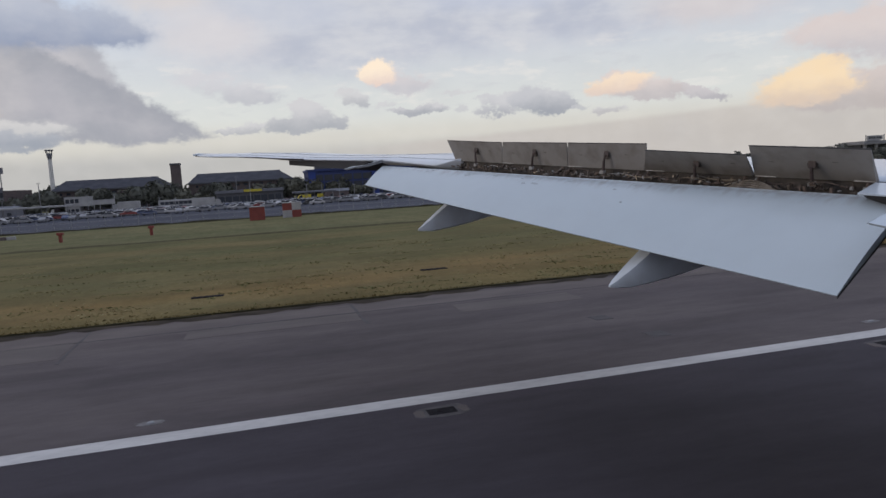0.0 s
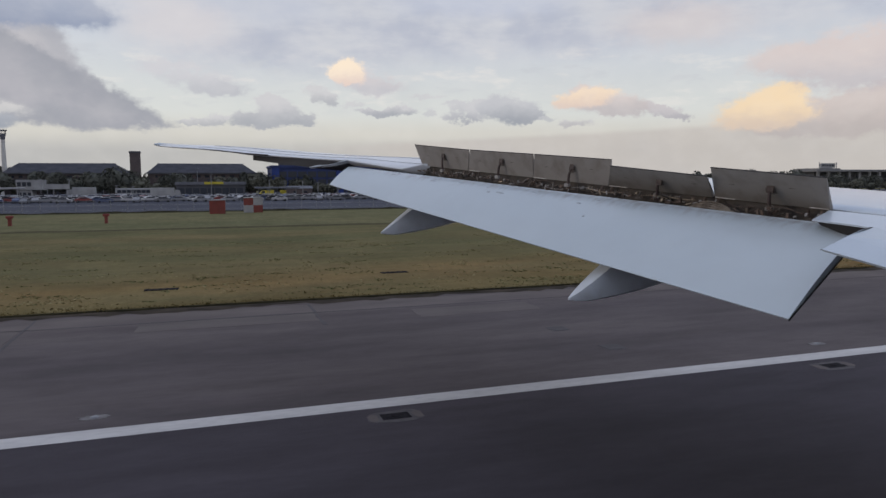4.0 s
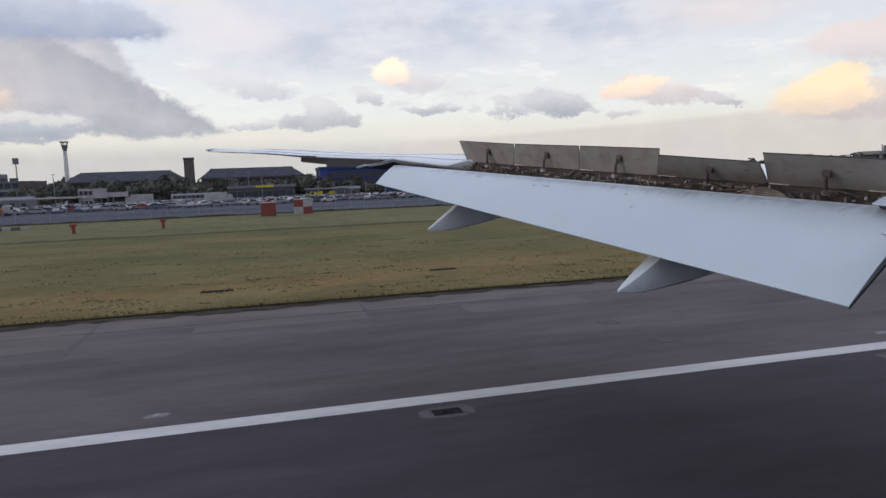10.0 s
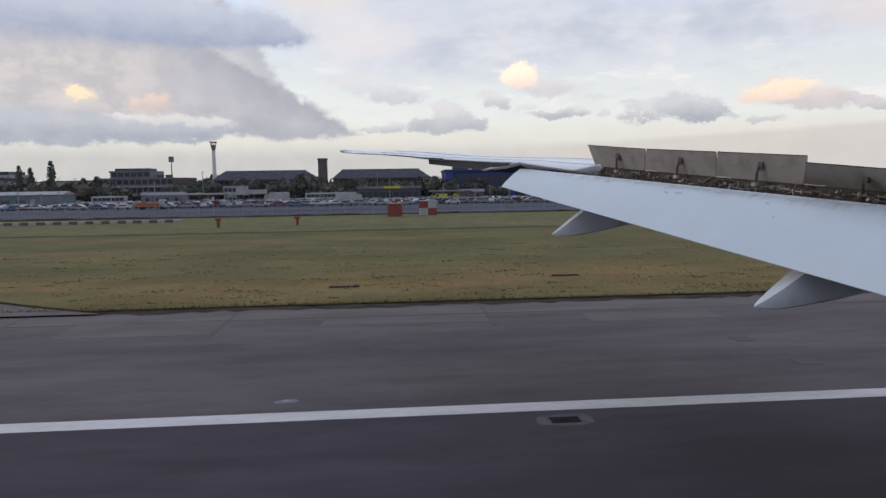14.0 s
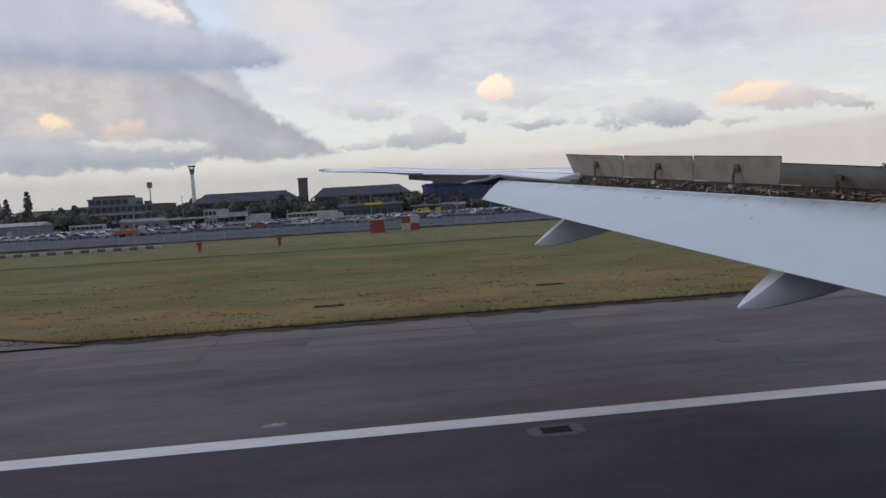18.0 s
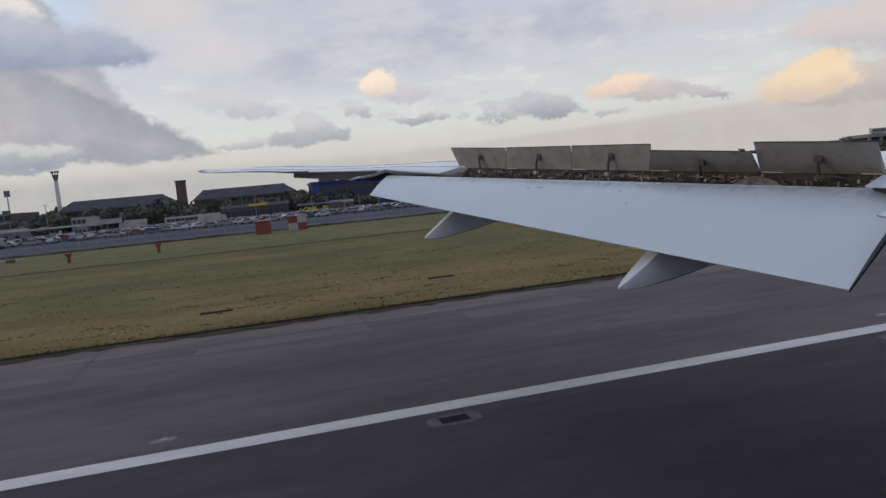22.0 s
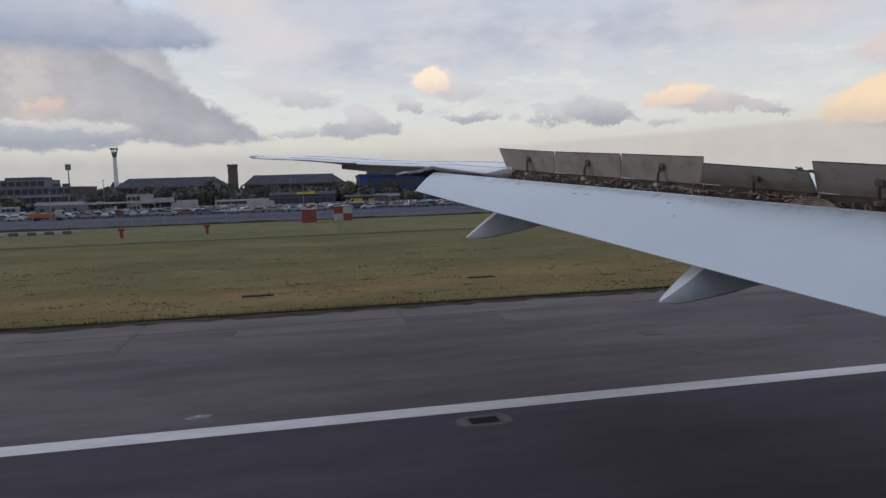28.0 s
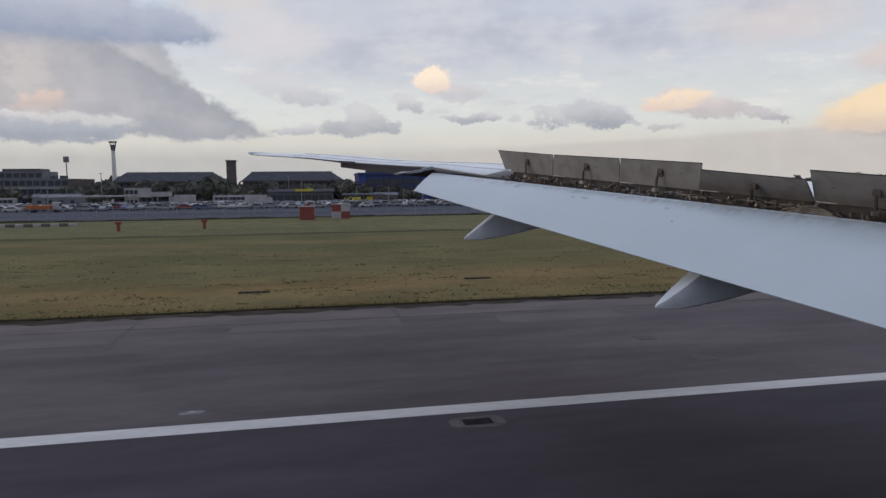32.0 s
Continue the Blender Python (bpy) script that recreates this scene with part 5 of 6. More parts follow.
while a < 12.0:
    y = rng.uniform(262, 271)
    if not (-15.0 < a < -14.2 or -13.0 < a < -10.6 or -4.4 < a < -1.2 or -7.3 < a < -6.2 or -21.5 < a < -18.9):
        tree(rng.choice((0, 0, 1, 1, 2, 5)), spot(a, y), y, rng.uniform(0.72, 0.98), rng.uniform(0, 6))
    a += rng.uniform(0.5, 1.5)


for k in range(26):
    az_deg = -16.0 + k * 0.95 + rng.uniform(-0.3, 0.3)
    y = rng.uniform(259, 263)
    if not (-2.6 < az_deg < 0.6 or -10.9 < az_deg < -9.2 or -14.9 < az_deg < -12.9):
        tree(rng.choice((0, 1, 6, 6, 5)), spot(az_deg, y), y, rng.uniform(0.7, 0.95), rng.uniform(0, 6))


# ---- buildings ----
def pane_mesh(w, h, mat, d=0.12):
    bm = box(-w / 2, w / 2, -d, d, -h / 2, h / 2)
    me = bpy.data.meshes.new("window")
    bm.to_mesh(me)
    bm.free()
    me.materials.append(mat)
    return me


def window_grid(parent, x0, x1, y, zs, n, w, h, mat=GLASS, name="window"):
    me = pane_mesh(w, h, mat)
    for z in zs:
        for i in range(n):
            shared(name, me, parent, Matrix.Translation((x0 + (x1 - x0) * (i + 0.5) / n, y, z)))


def hangar(x0, x1, y, label):
    b = thing("hangar", label, "hangar", ((x0 + x1) / 2, y, 0), "dark hangars behind the car park")
    w = (x1 - x0) / 2
    part("wall", box(-w, w, 0, 22, -0.1, 8.6), BRICK, b)
    bm = bmesh.new()
    hexa(bm, [(-w - 0.6, -0.7, 8.6), (w + 0.6, -0.7, 8.6), (w + 0.6, 22.6, 8.6), (-w - 0.6, 22.6, 8.6)], [(-w + 2.6, 7.5, 12.0), (w - 4.2, 7.5, 12.0), (w - 4.2, 14.5, 12.0), (-w + 2.6, 14.5, 12.0)])
    part("roof", bm, SLATE, b)
    part("fascia", box(-w - 0.7, w + 0.7, -0.9, -0.72, 8.2, 8.75), DARKWALL, b)
    part("ridge_cap", box(-w + 2.4, w - 4.0, 9.5, 12.5, 12.0, 12.35, 0.05), GREYWALL, b, "pale metal ridge capping")
    for k in range(9):
        xx = -w + (k + 0.5) * 2 * w / 9
        part("pier", box(xx - 0.35, xx + 0.35, -0.25, -0.02, -0.1, 8.2), BRICK, b)
    me = pane_mesh(5.0, 6.4, DARKWALL)
    for i in range(4):
        shared("hangar_door", me, b, Matrix.Translation((-w * 0.7 + i * w * 0.46, -0.02, 3.25)))
    window_grid(b, -w + 1, w - 1, -0.02, (7.3,), 12, 1.6, 0.8)


hangar(spot(-15.2, 280), spot(-7.6, 280), 280, "long dark brick hangar with a hipped slate roof")
hangar(spot(-5.9, 280), spot(1.9, 280), 280, "dark brick hangar with a hipped roof beside bushes")

# pale mast with a ring of lamps
mast = thing("radar_mast", "tall pale concrete mast with a crown of lamps", "mast", (spot(-15.1, 292), 292, 0))
bm = bmesh.new()
tube(bm, [(0, 0, -0.1), (0, 0, 1.5), (0, 0, 5.0), (0, 0, 7.0), (0, 0, 21.0)], [2.3, 2.1, 1.25, 0.85, 0.66], 14)
part("shaft", bm, PALECONC, mast, "pale tapering shaft")
bm = bmesh.new()
tube(bm, [(0, 0, 20.8), (0, 0, 22.6), (0, 0, 23.0)], [0.68, 1.1, 1.1], 12)
part("head", bm, GREYWALL, mast)
for k in range(6):
    t = k * math.pi / 3
    bm = bmesh.new()
    tube(bm, [(math.cos(t) * 0.95, math.sin(t) * 0.95, 22.9), (math.cos(t) * 1.2, math.sin(t) * 1.2, 24.0)], 0.12, 5)
    add_box(bm, math.cos(t) * 1.22 - 0.28, math.cos(t) * 1.22 + 0.28, math.sin(t) * 1.22 - 0.2, math.sin(t) * 1.22 + 0.2, 23.9, 24.4)
    part("lamp", bm, DARKWALL, mast)

# square brick chimney tower between the hangars
ch = thing("chimney_tower", "square dark brick chimney tower rising over the trees", "chimney", (spot(-6.75, 284), 284, 0))
part("shaft", box(-1.7, 1.7, -1.7, 1.7, -0.1, 16.0), BRICK, ch)
part("cap", box(-1.9, 1.9, -1.9, 1.9, 16.0, 16.7, 0.1), DARKWALL, ch)

# stepped office block of glass bands
of = thing("office_block", "stepped blue-grey glass office block with a brick end", "office building", (spot(-21.0, 286), 286, 0))
for x0, x1, z0, z1, y0 in ((-20, 16, 0, 3.6, 0.0), (-18, 16, 3.6, 6.9, 0.6), (-14.5, 16, 6.9, 10.0, 1.2), (-9.5, 6.5, 10.0, 12.9, 2.4)):
    st = part("storey", box(x0, x1, y0, 18, z0 - (0.1 if z0 == 0 else 0), z1), GREYWALL, of)
    part("slab_edge", box(x0 - 0.3, x1 + 0.2, y0 - 0.35, y0 - 0.02, z1 - 0.7, z1 - 0.1), WHITEWALL if z1 < 8 else GREYWALL, st)
    window_grid(of, x0 + 0.3, x1 - 0.3, y0 - 0.02, (z0 + 1.5,), max(4, int((x1 - x0) / 2.4)), 1.9, 1.9)
part("brick_end", box(16.0, 20.5, -0.3, 17, -0.1, 9.9), BRICK, of, "brown brick stair end")
part("plant_room", box(-8.2, 5.0, 4, 14, 12.9, 13.9), DARKWALL, of, "dark rooftop plant")
for x in (9.0, 12.5):
    part("roof_unit", box(x - 1, x + 1, 5, 8, 10.0, 11.2), DARKWALL, of)

# white terraced building with banded storeys
te = thing("terraced_building", "white terraced building with dark window bands", "office building", (spot(-29.6, 292), 292, 0))
for k in range(5):
    part("terrace", box(-16 + k * 0.4, 15 - k * 3.0, k * 1.0, 18, k * 2.7 - (0.1 if k == 0 else 0), k * 2.7 + 1.35), WHITEWALL, te, "white terrace parapet")
    wb = part("window_band", box(-16 + k * 0.4, 14 - k * 3.0, k * 1.0 + 1.0, 18, k * 2.7 + 1.35, k * 2.7 + 2.7), GLASS, te, "dark window band")
lw = thing("long_white_building", "long low white building behind the clipped trees", "office building", (spot(-24.6, 330), 330, 0))
part("wall", box(-16, 16, 0, 14, -0.1, 9.2), WHITEWALL, lw)
window_grid(lw, -15, 15, -0.02, (3.0, 6.4), 14, 1.8, 1.3)
part("roof_edge", box(-16.3, 16.3, -0.3, 14, 9.2, 9.8), GREYWALL, lw)

# blue glazed hall
bh = thing("blue_hall", "long deep blue glazed hall with white roof units", "hall", (spot(9.2, 264), 264, 0))
part("wall", box(-28, 34, 0, 30, -0.1, 10.4), BLUEWALL, bh)
part("roof_band", box(-28.4, 34.4, -0.5, 30, 10.4, 11.2), BLUEWALL, bh, "dark blue roof band")
window_grid(bh, -26, 32, -0.02, (2.1, 5.0, 7.9), 16, 3.1, 2.2)
for x in (-26.6, -3.0, 15.0):
    part("blue_pylon", box(x - 1.3, x + 1.3, -0.7, -0.02, 0, 10.2), BRIGHTBLUE, bh, "bright blue facade pylon")
for k, x in enumerate((-22, -14, -6, 3, 11, 20, 28)):
    part("roof_unit", box(x - 3.0, x + 3.0, 3, 9, 11.2, 13.4), WHITEWALL if k % 2 else DARKWALL, bh, "white rooftop unit" if k % 2 else "dark rooftop unit")

# low shop with a yellow sign in front of the hangars
sh = thing("car_showroom", "low dark showroom with a pale fascia and yellow sign", "shop", (spot(-1.2, 246), 246, 0))
part("wall", box(-12, 10, 0, 12, -0.1, 4.4), DARKWALL, sh)
part("fascia", box(-12.3, 10.3, -0.4, 12.2, 4.4, 5.3), GREYWALL, sh, "pale grey fascia band")
part("sign_panel", box(-3.0, 3.0, -0.6, -0.41, 4.55, 5.35), YELLOW, sh, "blank yellow sign panel")
window_grid(sh, -11.5, 9.5, -0.02, (2.0,), 9, 2.0, 2.6)

# dark block with a roof sign far beyond the wing, its colour paled for haze
fb = thing("distant_block", "grey distant office block with a plain roof sign", "office building", (352, 350, 0))
part("wall", box(-9, 9, -8, 8, -0.1, 11.8), HAZY, fb)
part("roof_sign", box(-7, 2, -8.6, -8.2, 11.8, 14.2), WHITEWALL, fb, "plain roof sign board")
window_grid(fb, -8, 8, -8.02, (3, 6, 9), 6, 1.8, 1.4)
tb = thing("terminal_building", "long low terminal building with a pale flat roof on columns", "terminal", (345, 322, 0))
part("wall", box(-24, 70, 0, 14, -0.1, 9.5), DARKWALL, tb, "dark recessed wall")
part("roof", box(-27, 73, -5, 15, 9.5, 10.3), HAZY, tb, "pale flat roof")
part("parapet", box(-26, 72, -4.4, 14.4, 10.3, 10.7), STEEL, tb, "thin grey parapet")
for k in range(14):
    part("column", box(-26 + k * 7.5, -24.4 + k * 7.5, -4.4, -3.4, -0.1, 9.5), HAZY, tb, "pale square column")
window_grid(tb, -23, 69, -0.02, (4.0, 7.0), 22, 2.8, 2.0)
sb = thing("roof_sign", "plain white sign board with dark unreadable lettering on a roof frame", "sign", (327.5, 319, 10.7))
part("board", box(-5.2, 5.2, -0.12, 0.12, 1.1, 3.6), WHITEWALL, sb, "white board")
for x in (-6.1, 6.1):
    part("post", box(x - 0.18, x + 0.18, -0.2, 0.2, 0.0, 4.1), STEEL, sb)
part("rail", box(-6.3, 6.3, -0.15, 0.15, 0.55, 0.8), STEEL, sb)
for x0, x1 in ((-4.3, -2.9), (-2.6, -1.4), (-1.1, 0.2), (0.9, 2.3), (2.6, 4.2)):
    part("lettering_bar", box(x0, x1, -0.17, -0.125, 1.8, 2.9), DARKWALL, sb, "dark bar of lettering")


# ---- car park things ----
def shed(x, y, w, d, h, label, mat, name="shed"):
    s = thing(name, label, "shed", (x, y, 0.02))
    part("wall", box(-w / 2, w / 2, 0, d, -0.05, h), mat, s)
    bm = bmesh.new()
    hexa(bm, [(-w / 2 - 0.2, -0.2, h), (w / 2 + 0.2, -0.2, h), (w / 2 + 0.2, d + 0.2, h), (-w / 2 - 0.2, d + 0.2, h)], [(-w / 2 - 0.2, d / 2 - 0.2, h + 0.9), (w / 2 + 0.2, d / 2 - 0.2, h + 0.9), (w / 2 + 0.2, d / 2 + 0.2, h + 0.9), (-w / 2 - 0.2, d / 2 + 0.2, h + 0.9)])
    part("roof", bm, GREYWALL, s)
    window_grid(s, -w / 2 + 0.5, w / 2 - 0.5, -0.02, (h * 0.55,), max(2, int(w / 3)), 1.1, 1.0)


shed(spot(-19.0, 240), 240, 14, 6, 3.6, "pale blue-grey low depot building", GREYWALL, "depot")
shed(spot(5.4, 240), 240, 8, 5, 3.0, "brown low kiosk beside the blue hall", BRICK, "kiosk")
ct = thing("control_cabin", "two-storey white control cabin with dark windows", "cabin", (spot(-14.0, 250), 250, 0.02))
part("lower_storey", box(-2.2, 2.2, 0, 5, -0.05, 3.0), WHITEWALL, ct)
part("upper_storey", box(-2.2, 5.2, -0.4, 5, 3.0, 6.2), WHITEWALL, ct)
window_grid(ct, -2.0, 2.2, -0.42, (4.8,), 3, 1.1, 1.3)
window_grid(ct, -2.0, 2.0, -0.02, (1.6,), 3, 0.9, 1.2)


def long_shed(x, y, w, label):
    s = thing("long_shed", label, "shed", (x, y, 0.02))
    part("lower_wall", box(-w / 2, w / 2, 0, 9, -0.05, 2.6), TEAL, s, "muted teal lower cladding")
    part("upper_wall", box(-w / 2, w / 2, 0.02, 9, 2.6, 4.2), GREYWALL, s)
    bm = bmesh.new()
    hexa(bm, [(-w / 2 - 0.3, -0.4, 4.2), (w / 2 + 0.3, -0.4, 4.2), (w / 2 + 0.3, 9.4, 4.2), (-w / 2 - 0.3, 9.4, 4.2)], [(-w / 2 - 0.3, 4.2, 5.3), (w / 2 + 0.3, 4.2, 5.3), (w / 2 + 0.3, 4.8, 5.3), (-w / 2 - 0.3, 4.8, 5.3)])
    part("roof", bm, WHITEWALL, s, "pale ribbed roof")
    for k in range(int(w / 5)):
        part("bay_door", box(-w / 2 + 1.2 + k * 5, -w / 2 + 4.2 + k * 5, -0.06, -0.01, 0, 2.5), DARKWALL, s)


long_shed(spot(-28.2, 236), 236, 26, "long low shed with teal walls and a pale roof")


def canopy(x, y, w, h, label, mat):
    c = thing("canopy", label, "canopy", (x, y, 0.02), "long canopies in the car park")
    part("roof", box(-w / 2, w / 2, -2.5, 2.5, h, h + 0.5, 0.08), mat, c, "long flat pale roof")
    for k in range(5):
        bm = bmesh.new()
        xx = -w / 2 + 1 + k * (w - 2) / 4
        tube(bm, [(xx, 0, -0.05), (xx, 0, h)], 0.14, 6)
        part("post", bm, STEEL, c)


canopy(spot(-17.0, 218), 218, 24, 3.6, "long white shelter roof on thin posts", WHITEWALL)
canopy(spot(3.6, 214), 214, 13, 3.4, "grey shelter roof over parked cars", GREYWALL)

# cars: one of each colour, then copies in rows
SIDE = ((-2.1, 0.35), (-2.15, 0.75), (-1.95, 0.98), (-1.35, 1.05), (-0.85, 1.42), (0.75, 1.45), (1.55, 1.05), (2.05, 0.92), (2.15, 0.6), (2.1, 0.35))


def make_car(mat):
    car = thing("parked_car", "parked car standing in a row on the car park", "car", (0, 0, -50), "cars in the car park")
    bm = bmesh.new()
    hexa(bm, [(x, -0.86 + 0.1 * (z > 1.2), z) for x, z in SIDE], [(x, 0.86 - 0.1 * (z > 1.2), z) for x, z in SIDE])
    part("body", bm, mat, car)
    bm = bmesh.new()
    hexa(bm, [(x, -0.88, z) for x, z in ((-1.2, 1.05), (-0.75, 1.36), (0.68, 1.38), (1.3, 1.05))], [(x, 0.88, z) for x, z in ((-1.2, 1.05), (-0.75, 1.36), (0.68, 1.38), (1.3, 1.05))])
    part("side_window", bm, GLASS, car, "dark side glass")
    for x in (-1.3, 1.3):
        for y in (-0.82, 0.82):
            bm = bmesh.new()
            tube(bm, [(x, y - 0.09, 0.31), (x, y + 0.09, 0.31)], 0.31, 10)
            part("wheel", bm, TYRE, car)
    return car


protos = [make_car(m) for m in CARS]
names = ("white", "silver-grey", "black", "dark blue", "mid-grey", "dark red")
for c, n in zip(protos, names):
    c["label"] = n + " parked car standing in a row on the car park"
rng = random.Random(14)
used = set()
back_row = []
for y, x0, x1, n in ((204, -124, 52, 22), (211, -126, 52, 44), (217, -130, 54, 52), (222, -132, 56, 58), (227, -135, 56, 60), (232, -138, 52, 62), (237, -141, 46, 62), (242, -144, 40, 62), (247, -148, 34, 62), (252, -150, 28, 60), (257, -152, 20, 58)):
    for i in range(n):
        x = x0 + (x1 - x0) * (i + rng.uniform(0.1, 0.9)) / n
        k = rng.choices(range(6), (6, 6, 4, 3, 5, 0.5))[0]
        m = pose(x, y + rng.uniform(-1.2, 1.2), 0.02, 0, 0, rng.choice((0, 180, 90, 12, 186)) + rng.uniform(-6, 6))
        if y > 228:
            back_row.append((m, k))
            continue
        if k not in used:
            protos[k].matrix_basis = m
            used.add(k)
        else:
            copy_thing(protos[k], m)


me = bpy.data.meshes.new("distant_cars")
bm = bmesh.new()
for m, k in back_row:
    for side, inset, mat_index in ((SIDE, 0.86, k), (((-1.2, 1.05), (-0.75, 1.36), (0.68, 1.38), (1.3, 1.05)), 0.88, len(CARS))):
        before = len(bm.faces)
        hexa(bm, [m @ Vector((x, -inset + 0.1 * (z > 1.4), z)) for x, z in side], [m @ Vector((x, inset - 0.1 * (z > 1.4), z)) for x, z in side])
        bm.faces.ensure_lookup_table()
        for fi in range(before, len(bm.faces)):
            bm.faces[fi].material_index = mat_index
bmesh.ops.recalc_face_normals(bm, faces=bm.faces)
bm.to_mesh(me)
bm.free()
for m in CARS + [GLASS]:
    me.materials.append(m)
tagged(new("distant_cars", me), "dense far rows of parked cars in mixed colours", "cars", kind="stuff")


def truck(x, y, turn, mat, label, name="box_truck"):
    t = thing(name, label, "truck", (x, y, 0.02))
    t.rotation_euler = (0, 0, radians(turn))
    part("cargo_box", box(-3.6, 3.2, -1.2, 1.2, 0.95, 3.7, 0.05), mat, t)
    bm = bmesh.new()
    hexa(bm, [(-5.6, -1.15, 0.5), (-3.7, -1.15, 0.5), (-3.7, 1.15, 0.5), (-5.6, 1.15, 0.5)], [(-5.1, -1.1, 2.9), (-3.7, -1.1, 3.1), (-3.7, 1.1, 3.1), (-5.1, 1.1, 2.9)])
    part("cab", bm, WHITEWALL, t, "white cab")
    part("windscreen", box(-5.42, -5.1, -1.0, 1.0, 1.8, 2.6), GLASS, t)
    for wx in (-4.7, 0.8, 2.0):
        for wy in (-1.0, 1.0):
            bm = bmesh.new()
            tube(bm, [(wx, wy - 0.15, 0.5), (wx, wy + 0.15, 0.5)], 0.5, 12)
            part("wheel", bm, TYRE, t)


truck(spot(-10.2, 252), 252, 0, WHITEWALL, "white box lorry parked before the hangars")
truck(spot(-26.5, 222), 222, 5, GREYWALL, "grey box lorry parked among the cars")
truck(spot(-5.0, 226), 226, 184, WHITEWALL, "white delivery lorry facing along the car park")


def van(x, y, turn, mat, label):
    t = thing("panel_van", label, "van", (x, y, 0.02), "vans by the showroom")
    t.rotation_euler = (0, 0, radians(turn))
    bm = bmesh.new()
    side = ((-2.6, 0.35), (-2.65, 1.2), (-1.9, 1.5), (-1.2, 2.35), (2.5, 2.4), (2.6, 0.35))
    hexa(bm, [(px, -0.95, pz) for px, pz in side], [(px, 0.95, pz) for px, pz in side])
    part("body", bm, mat, t)
    bm = bmesh.new()
    pane = ((-1.85, 1.5), (-1.22, 2.2), (-0.4, 2.2), (-0.4, 1.5))
    hexa(bm, [(px, -0.97, pz) for px, pz in pane], [(px, 0.97, pz) for px, pz in pane])
    part("side_window", bm, GLASS, t, "dark cab window")
    for wx in (-1.7, 1.6):
        for wy in (-0.86, 0.86):
            bm = bmesh.new()
            tube(bm, [(wx, wy - 0.12, 0.36), (wx, wy + 0.12, 0.36)], 0.36, 12)
            part("wheel", bm, TYRE, t)


van(spot(2.7, 243), 243, 4, YELLOW, "bright yellow panel van parked by the showroom")
van(spot(4.4, 246), 246, 178, YELLOW, "yellow panel van parked beyond the first")


def coach(x, y, turn):
    t = thing("coach", "white passenger coach with a dark window band", "coach", (x, y, 0.02), "coaches in the car park")
    t.rotation_euler = (0, 0, radians(turn))
    part("body", box(-5.8, 5.8, -1.25, 1.25, 0.4, 3.3, 0.15), WHITEWALL, t)
    for k in range(7):
        part("window", box(-5.3 + k * 1.5, -3.95 + k * 1.5, -1.28, 1.28, 1.7, 2.75), GLASS, t)
    for wx in (-3.9, 3.4):
        for wy in (-1.1, 1.1):
            bm = bmesh.new()
            tube(bm, [(wx, wy - 0.15, 0.5), (wx, wy + 0.15, 0.5)], 0.5, 12)
            part("wheel", bm, TYRE, t)


coach(spot(-22.6, 246), 246, 178)
coach(spot(-6.9, 254), 254, 3)
bd = thing("notice_board", "plain white notice board on two posts", "sign", (spot(-12.0, 216), 216, 0.02))
part("board", box(-3.2, 3.2, -0.1, 0.1, 3.6, 5.0, 0.03), WHITEWALL, bd, "plain white board")
for x in (-2.4, 2.4):
    part("post", box(x - 0.1, x + 0.1, 0.1, 0.3, -0.05, 4.9), STEEL, bd)
tk = thing("tipper_truck", "orange flat truck parked by the shelters", "truck", (spot(-19.9, 198), 198, 0.02))
part("load_bed", box(-3.4, 2.6, -1.2, 1.2, 0.9, 1.9, 0.05), ORANGE, tk, "orange load bed")
part("cab", box(2.8, 4.6, -1.15, 1.15, 0.5, 2.7, 0.2), WHITEWALL, tk, "white cab")
part("windscreen", box(4.5, 4.62, -0.95, 0.95, 1.6, 2.4), GLASS, tk)
for wx in (-2.0, 3.6):
    for wy in (-1.0, 1.0):
        bm = bmesh.new()
        tube(bm, [(wx, wy - 0.15, 0.5), (wx, wy + 0.15, 0.5)], 0.5, 12)
        part("wheel", bm, TYRE, tk)


def lamp_post(x, y, h):
    p = thing("lamp_post", "thin grey steel lamp post in the car park", "lamp post", (x, y, 0.0), "lamp posts in the car park")
    bm = bmesh.new()
    tube(bm, [(0, 0, 0), (0, 0, h)], [0.16, 0.11], 6)
    part("pole", bm, STEEL, p)
    part("lamp_head", box(-0.5, 0.5, -0.16, 0.16, h, h + 0.16, 0.03), STEEL, p)


for az_deg, y, h in ((-27.0, 210, 10), (-22.5, 240, 10), (-19.5, 205, 9), (-16.0, 262, 14), (-13.0, 262, 10), (-12.2, 225, 9), (-9.0, 262, 11), (-7.0, 236, 9), (-4.3, 262, 10), (-2.4, 262, 10), (0.6, 250, 10), (3.0, 240, 9), (5.6, 225, 9), (-30.0, 240, 10), (-24.8, 268, 10), (-17.6, 250, 9), (-28.4, 214, 9), (-25.9, 236, 10), (-23.4, 206, 9), (-18.3, 258, 11), (-11.2, 246, 10), (-8.1, 222, 9), (-1.4, 232, 10), (4.2, 252, 11), (6.8, 236, 10), (8.4, 218, 9)):
    lamp_post(spot(az_deg, y), y, h * 0.62 + 2.2 * math.sin(az_deg * 7.3) + (1.5 if y > 255 else 0))
fl = thing("floodlight_mast", "tall thin floodlight mast behind the office", "mast", (spot(-18.2, 330), 330, 0))
bm = bmesh.new()
tube(bm, [(0, 0, 0), (0, 0, 18)], [0.35, 0.22], 8)
part("pole", bm, STEEL, fl)
part("floodlight_panel", box(-1.1, 1.1, -0.3, 0.3, 17.6, 20.2), GREYWALL, fl)

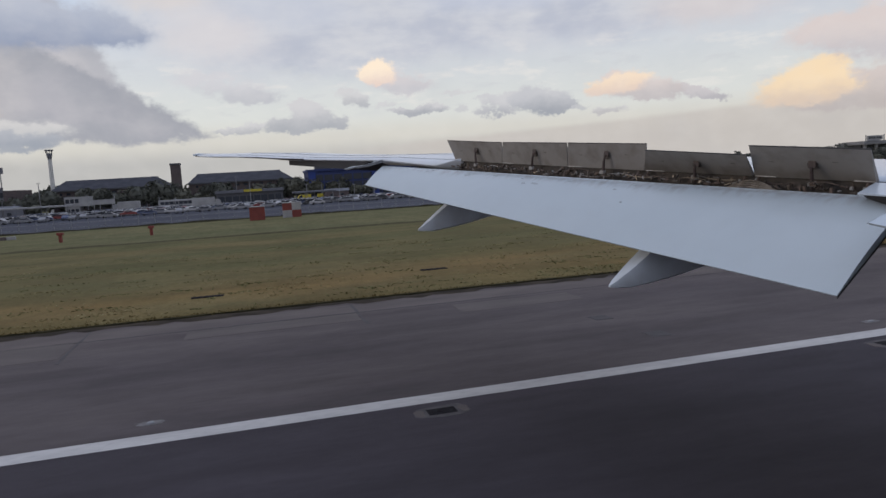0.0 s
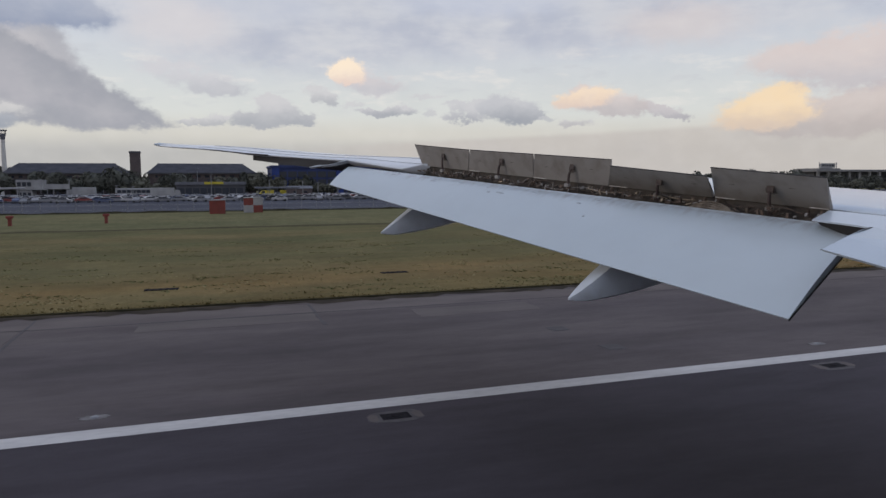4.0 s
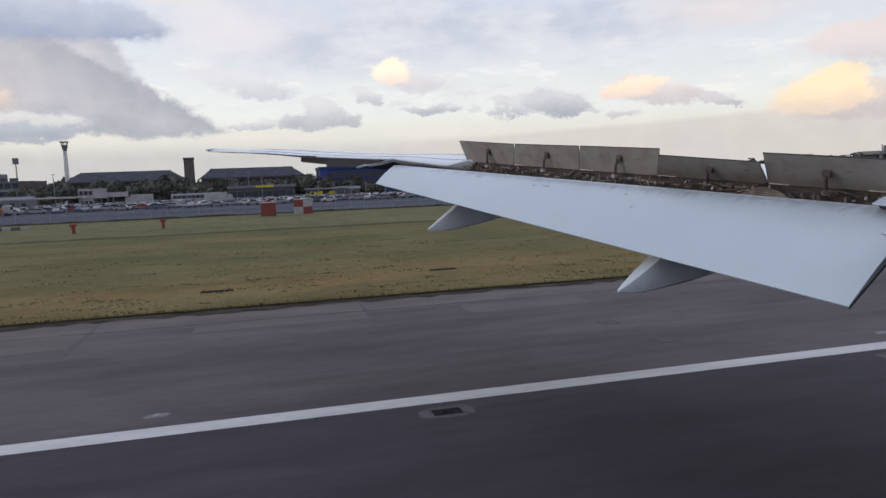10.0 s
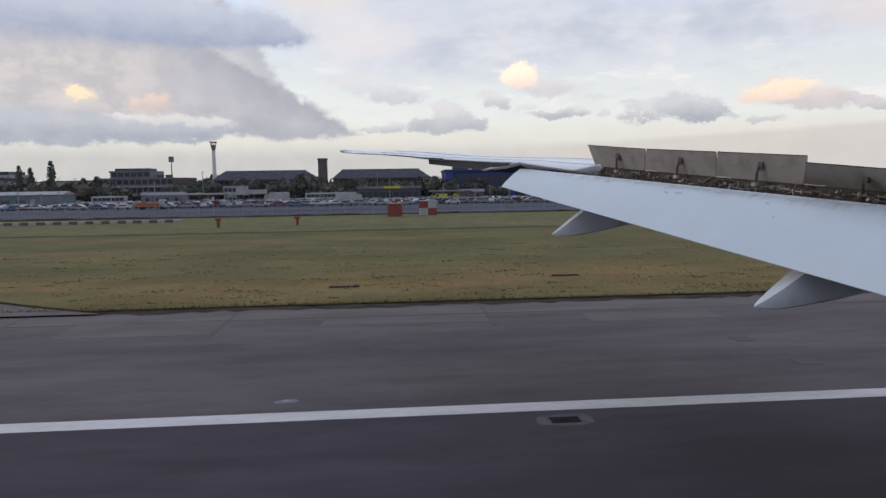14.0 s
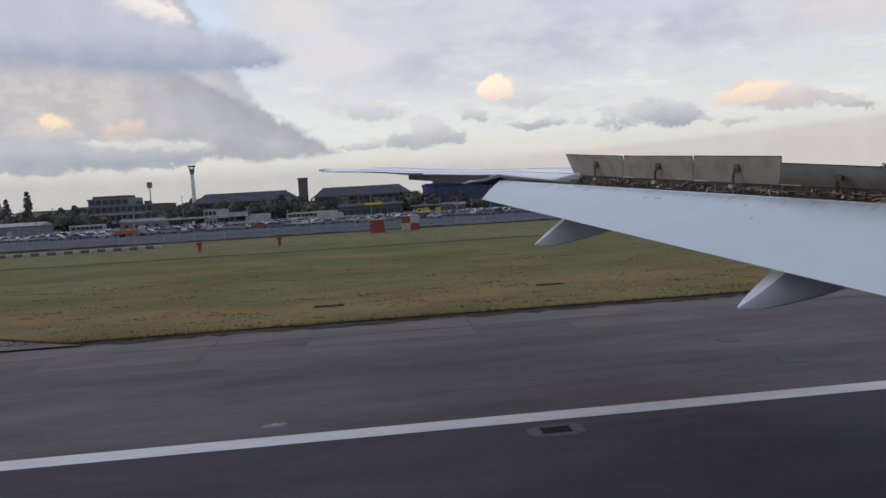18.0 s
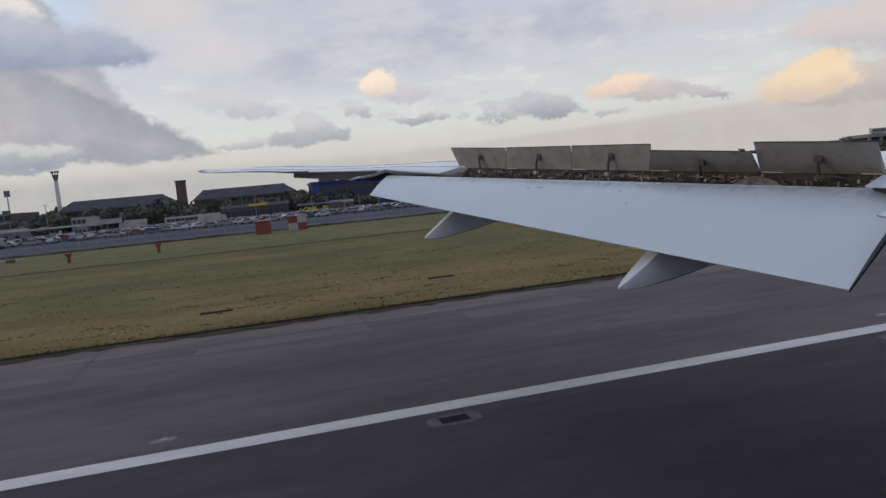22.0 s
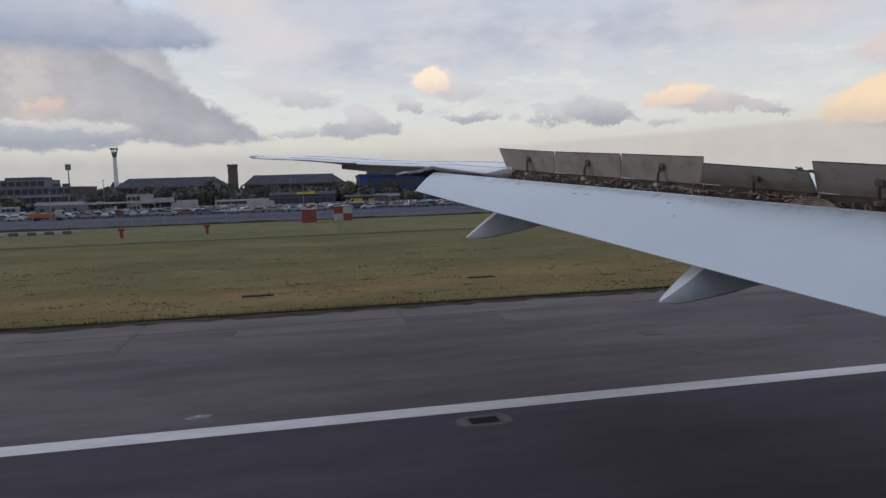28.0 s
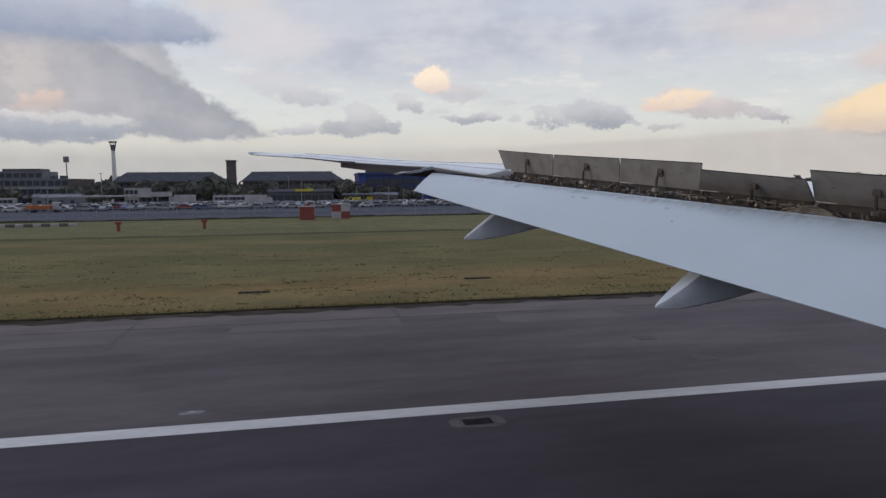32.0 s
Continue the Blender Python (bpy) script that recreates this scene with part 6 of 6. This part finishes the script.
# perimeter fence
fence = thing("perimeter_fence", "low grey perimeter fence between grass and car park", "fence", (0, FAR_Y + 6, 0))
pm = bpy.data.meshes.new("post")
bm = box(-0.05, 0.05, -0.05, 0.05, -0.05, 2.3)
bm.to_mesh(pm)
bm.free()
pm.materials.append(STEEL)
for k in range(56):
    shared("post", pm, fence, Matrix.Translation((-100 + k * 3.0, 0, 0)))
for z in (0.4, 1.3, 2.2):
    part("rail", box(-100, 65, -0.03, 0.03, z - 0.04, z + 0.04), STEEL, fence)

# marker huts and boards in the far grass
hut = thing("marker_hut", "signal red equipment hut standing on the grass", "hut", (spot(-1.0, 132), 132, 0.05), "airfield equipment huts")
part("cabinet", box(-1.35, 1.35, -1.2, 1.2, -0.05, 2.4, 0.03), RED, hut)
part("roof", box(-1.45, 1.45, -1.3, 1.3, 2.4, 2.5), WHITEWALL, hut)
part("door", box(-0.5, 0.5, -1.24, -1.2, 0.1, 2.2), RED, hut)
hut = thing("marker_hut", "red and white chequered equipment hut on the grass", "hut", (spot(1.7, 135), 135, 0.05), "airfield equipment huts")
for i in range(2):
    for j in range(2):
        part("chequer_panel", box(-1.7 + i * 1.7, i * 1.7, -1.2, 1.2, -0.05 * (j == 0) + j * 1.35, 1.35 + j * 1.35), RED if (i + j) % 2 else WHITEWALL, hut)
part("roof", box(-1.8, 1.8, -1.3, 1.3, 2.7, 2.82), WHITEWALL, hut)
for az_deg, y in ((-8.9, 108), (-15.0, 106)):
    b = thing("marker_post", "small red marker post in the grass", "marker", (spot(az_deg, y), y, 0.05), "red markers in the grass")
    part("stem", box(-0.2, 0.2, -0.2, 0.2, -0.05, 1.0), RED, b)
    part("cap", box(-0.4, 0.4, -0.35, 0.35, 1.0, 1.35, 0.04), RED, b)
bar = thing("edge_barrier", "row of low white and dark barrier blocks across the grass", "barrier", (0, 0, 0.05))
for k in range(38):
    bb = box(-0.62, 0.62, -0.25, 0.25, -0.05, 0.5, 0.04)
    ob = part("barrier_block", bb, WHITEWALL if k % 2 else BRICK, bar)
    ob.location = (-88.0 + k * 1.3, 119 + k * 0.1, 0)
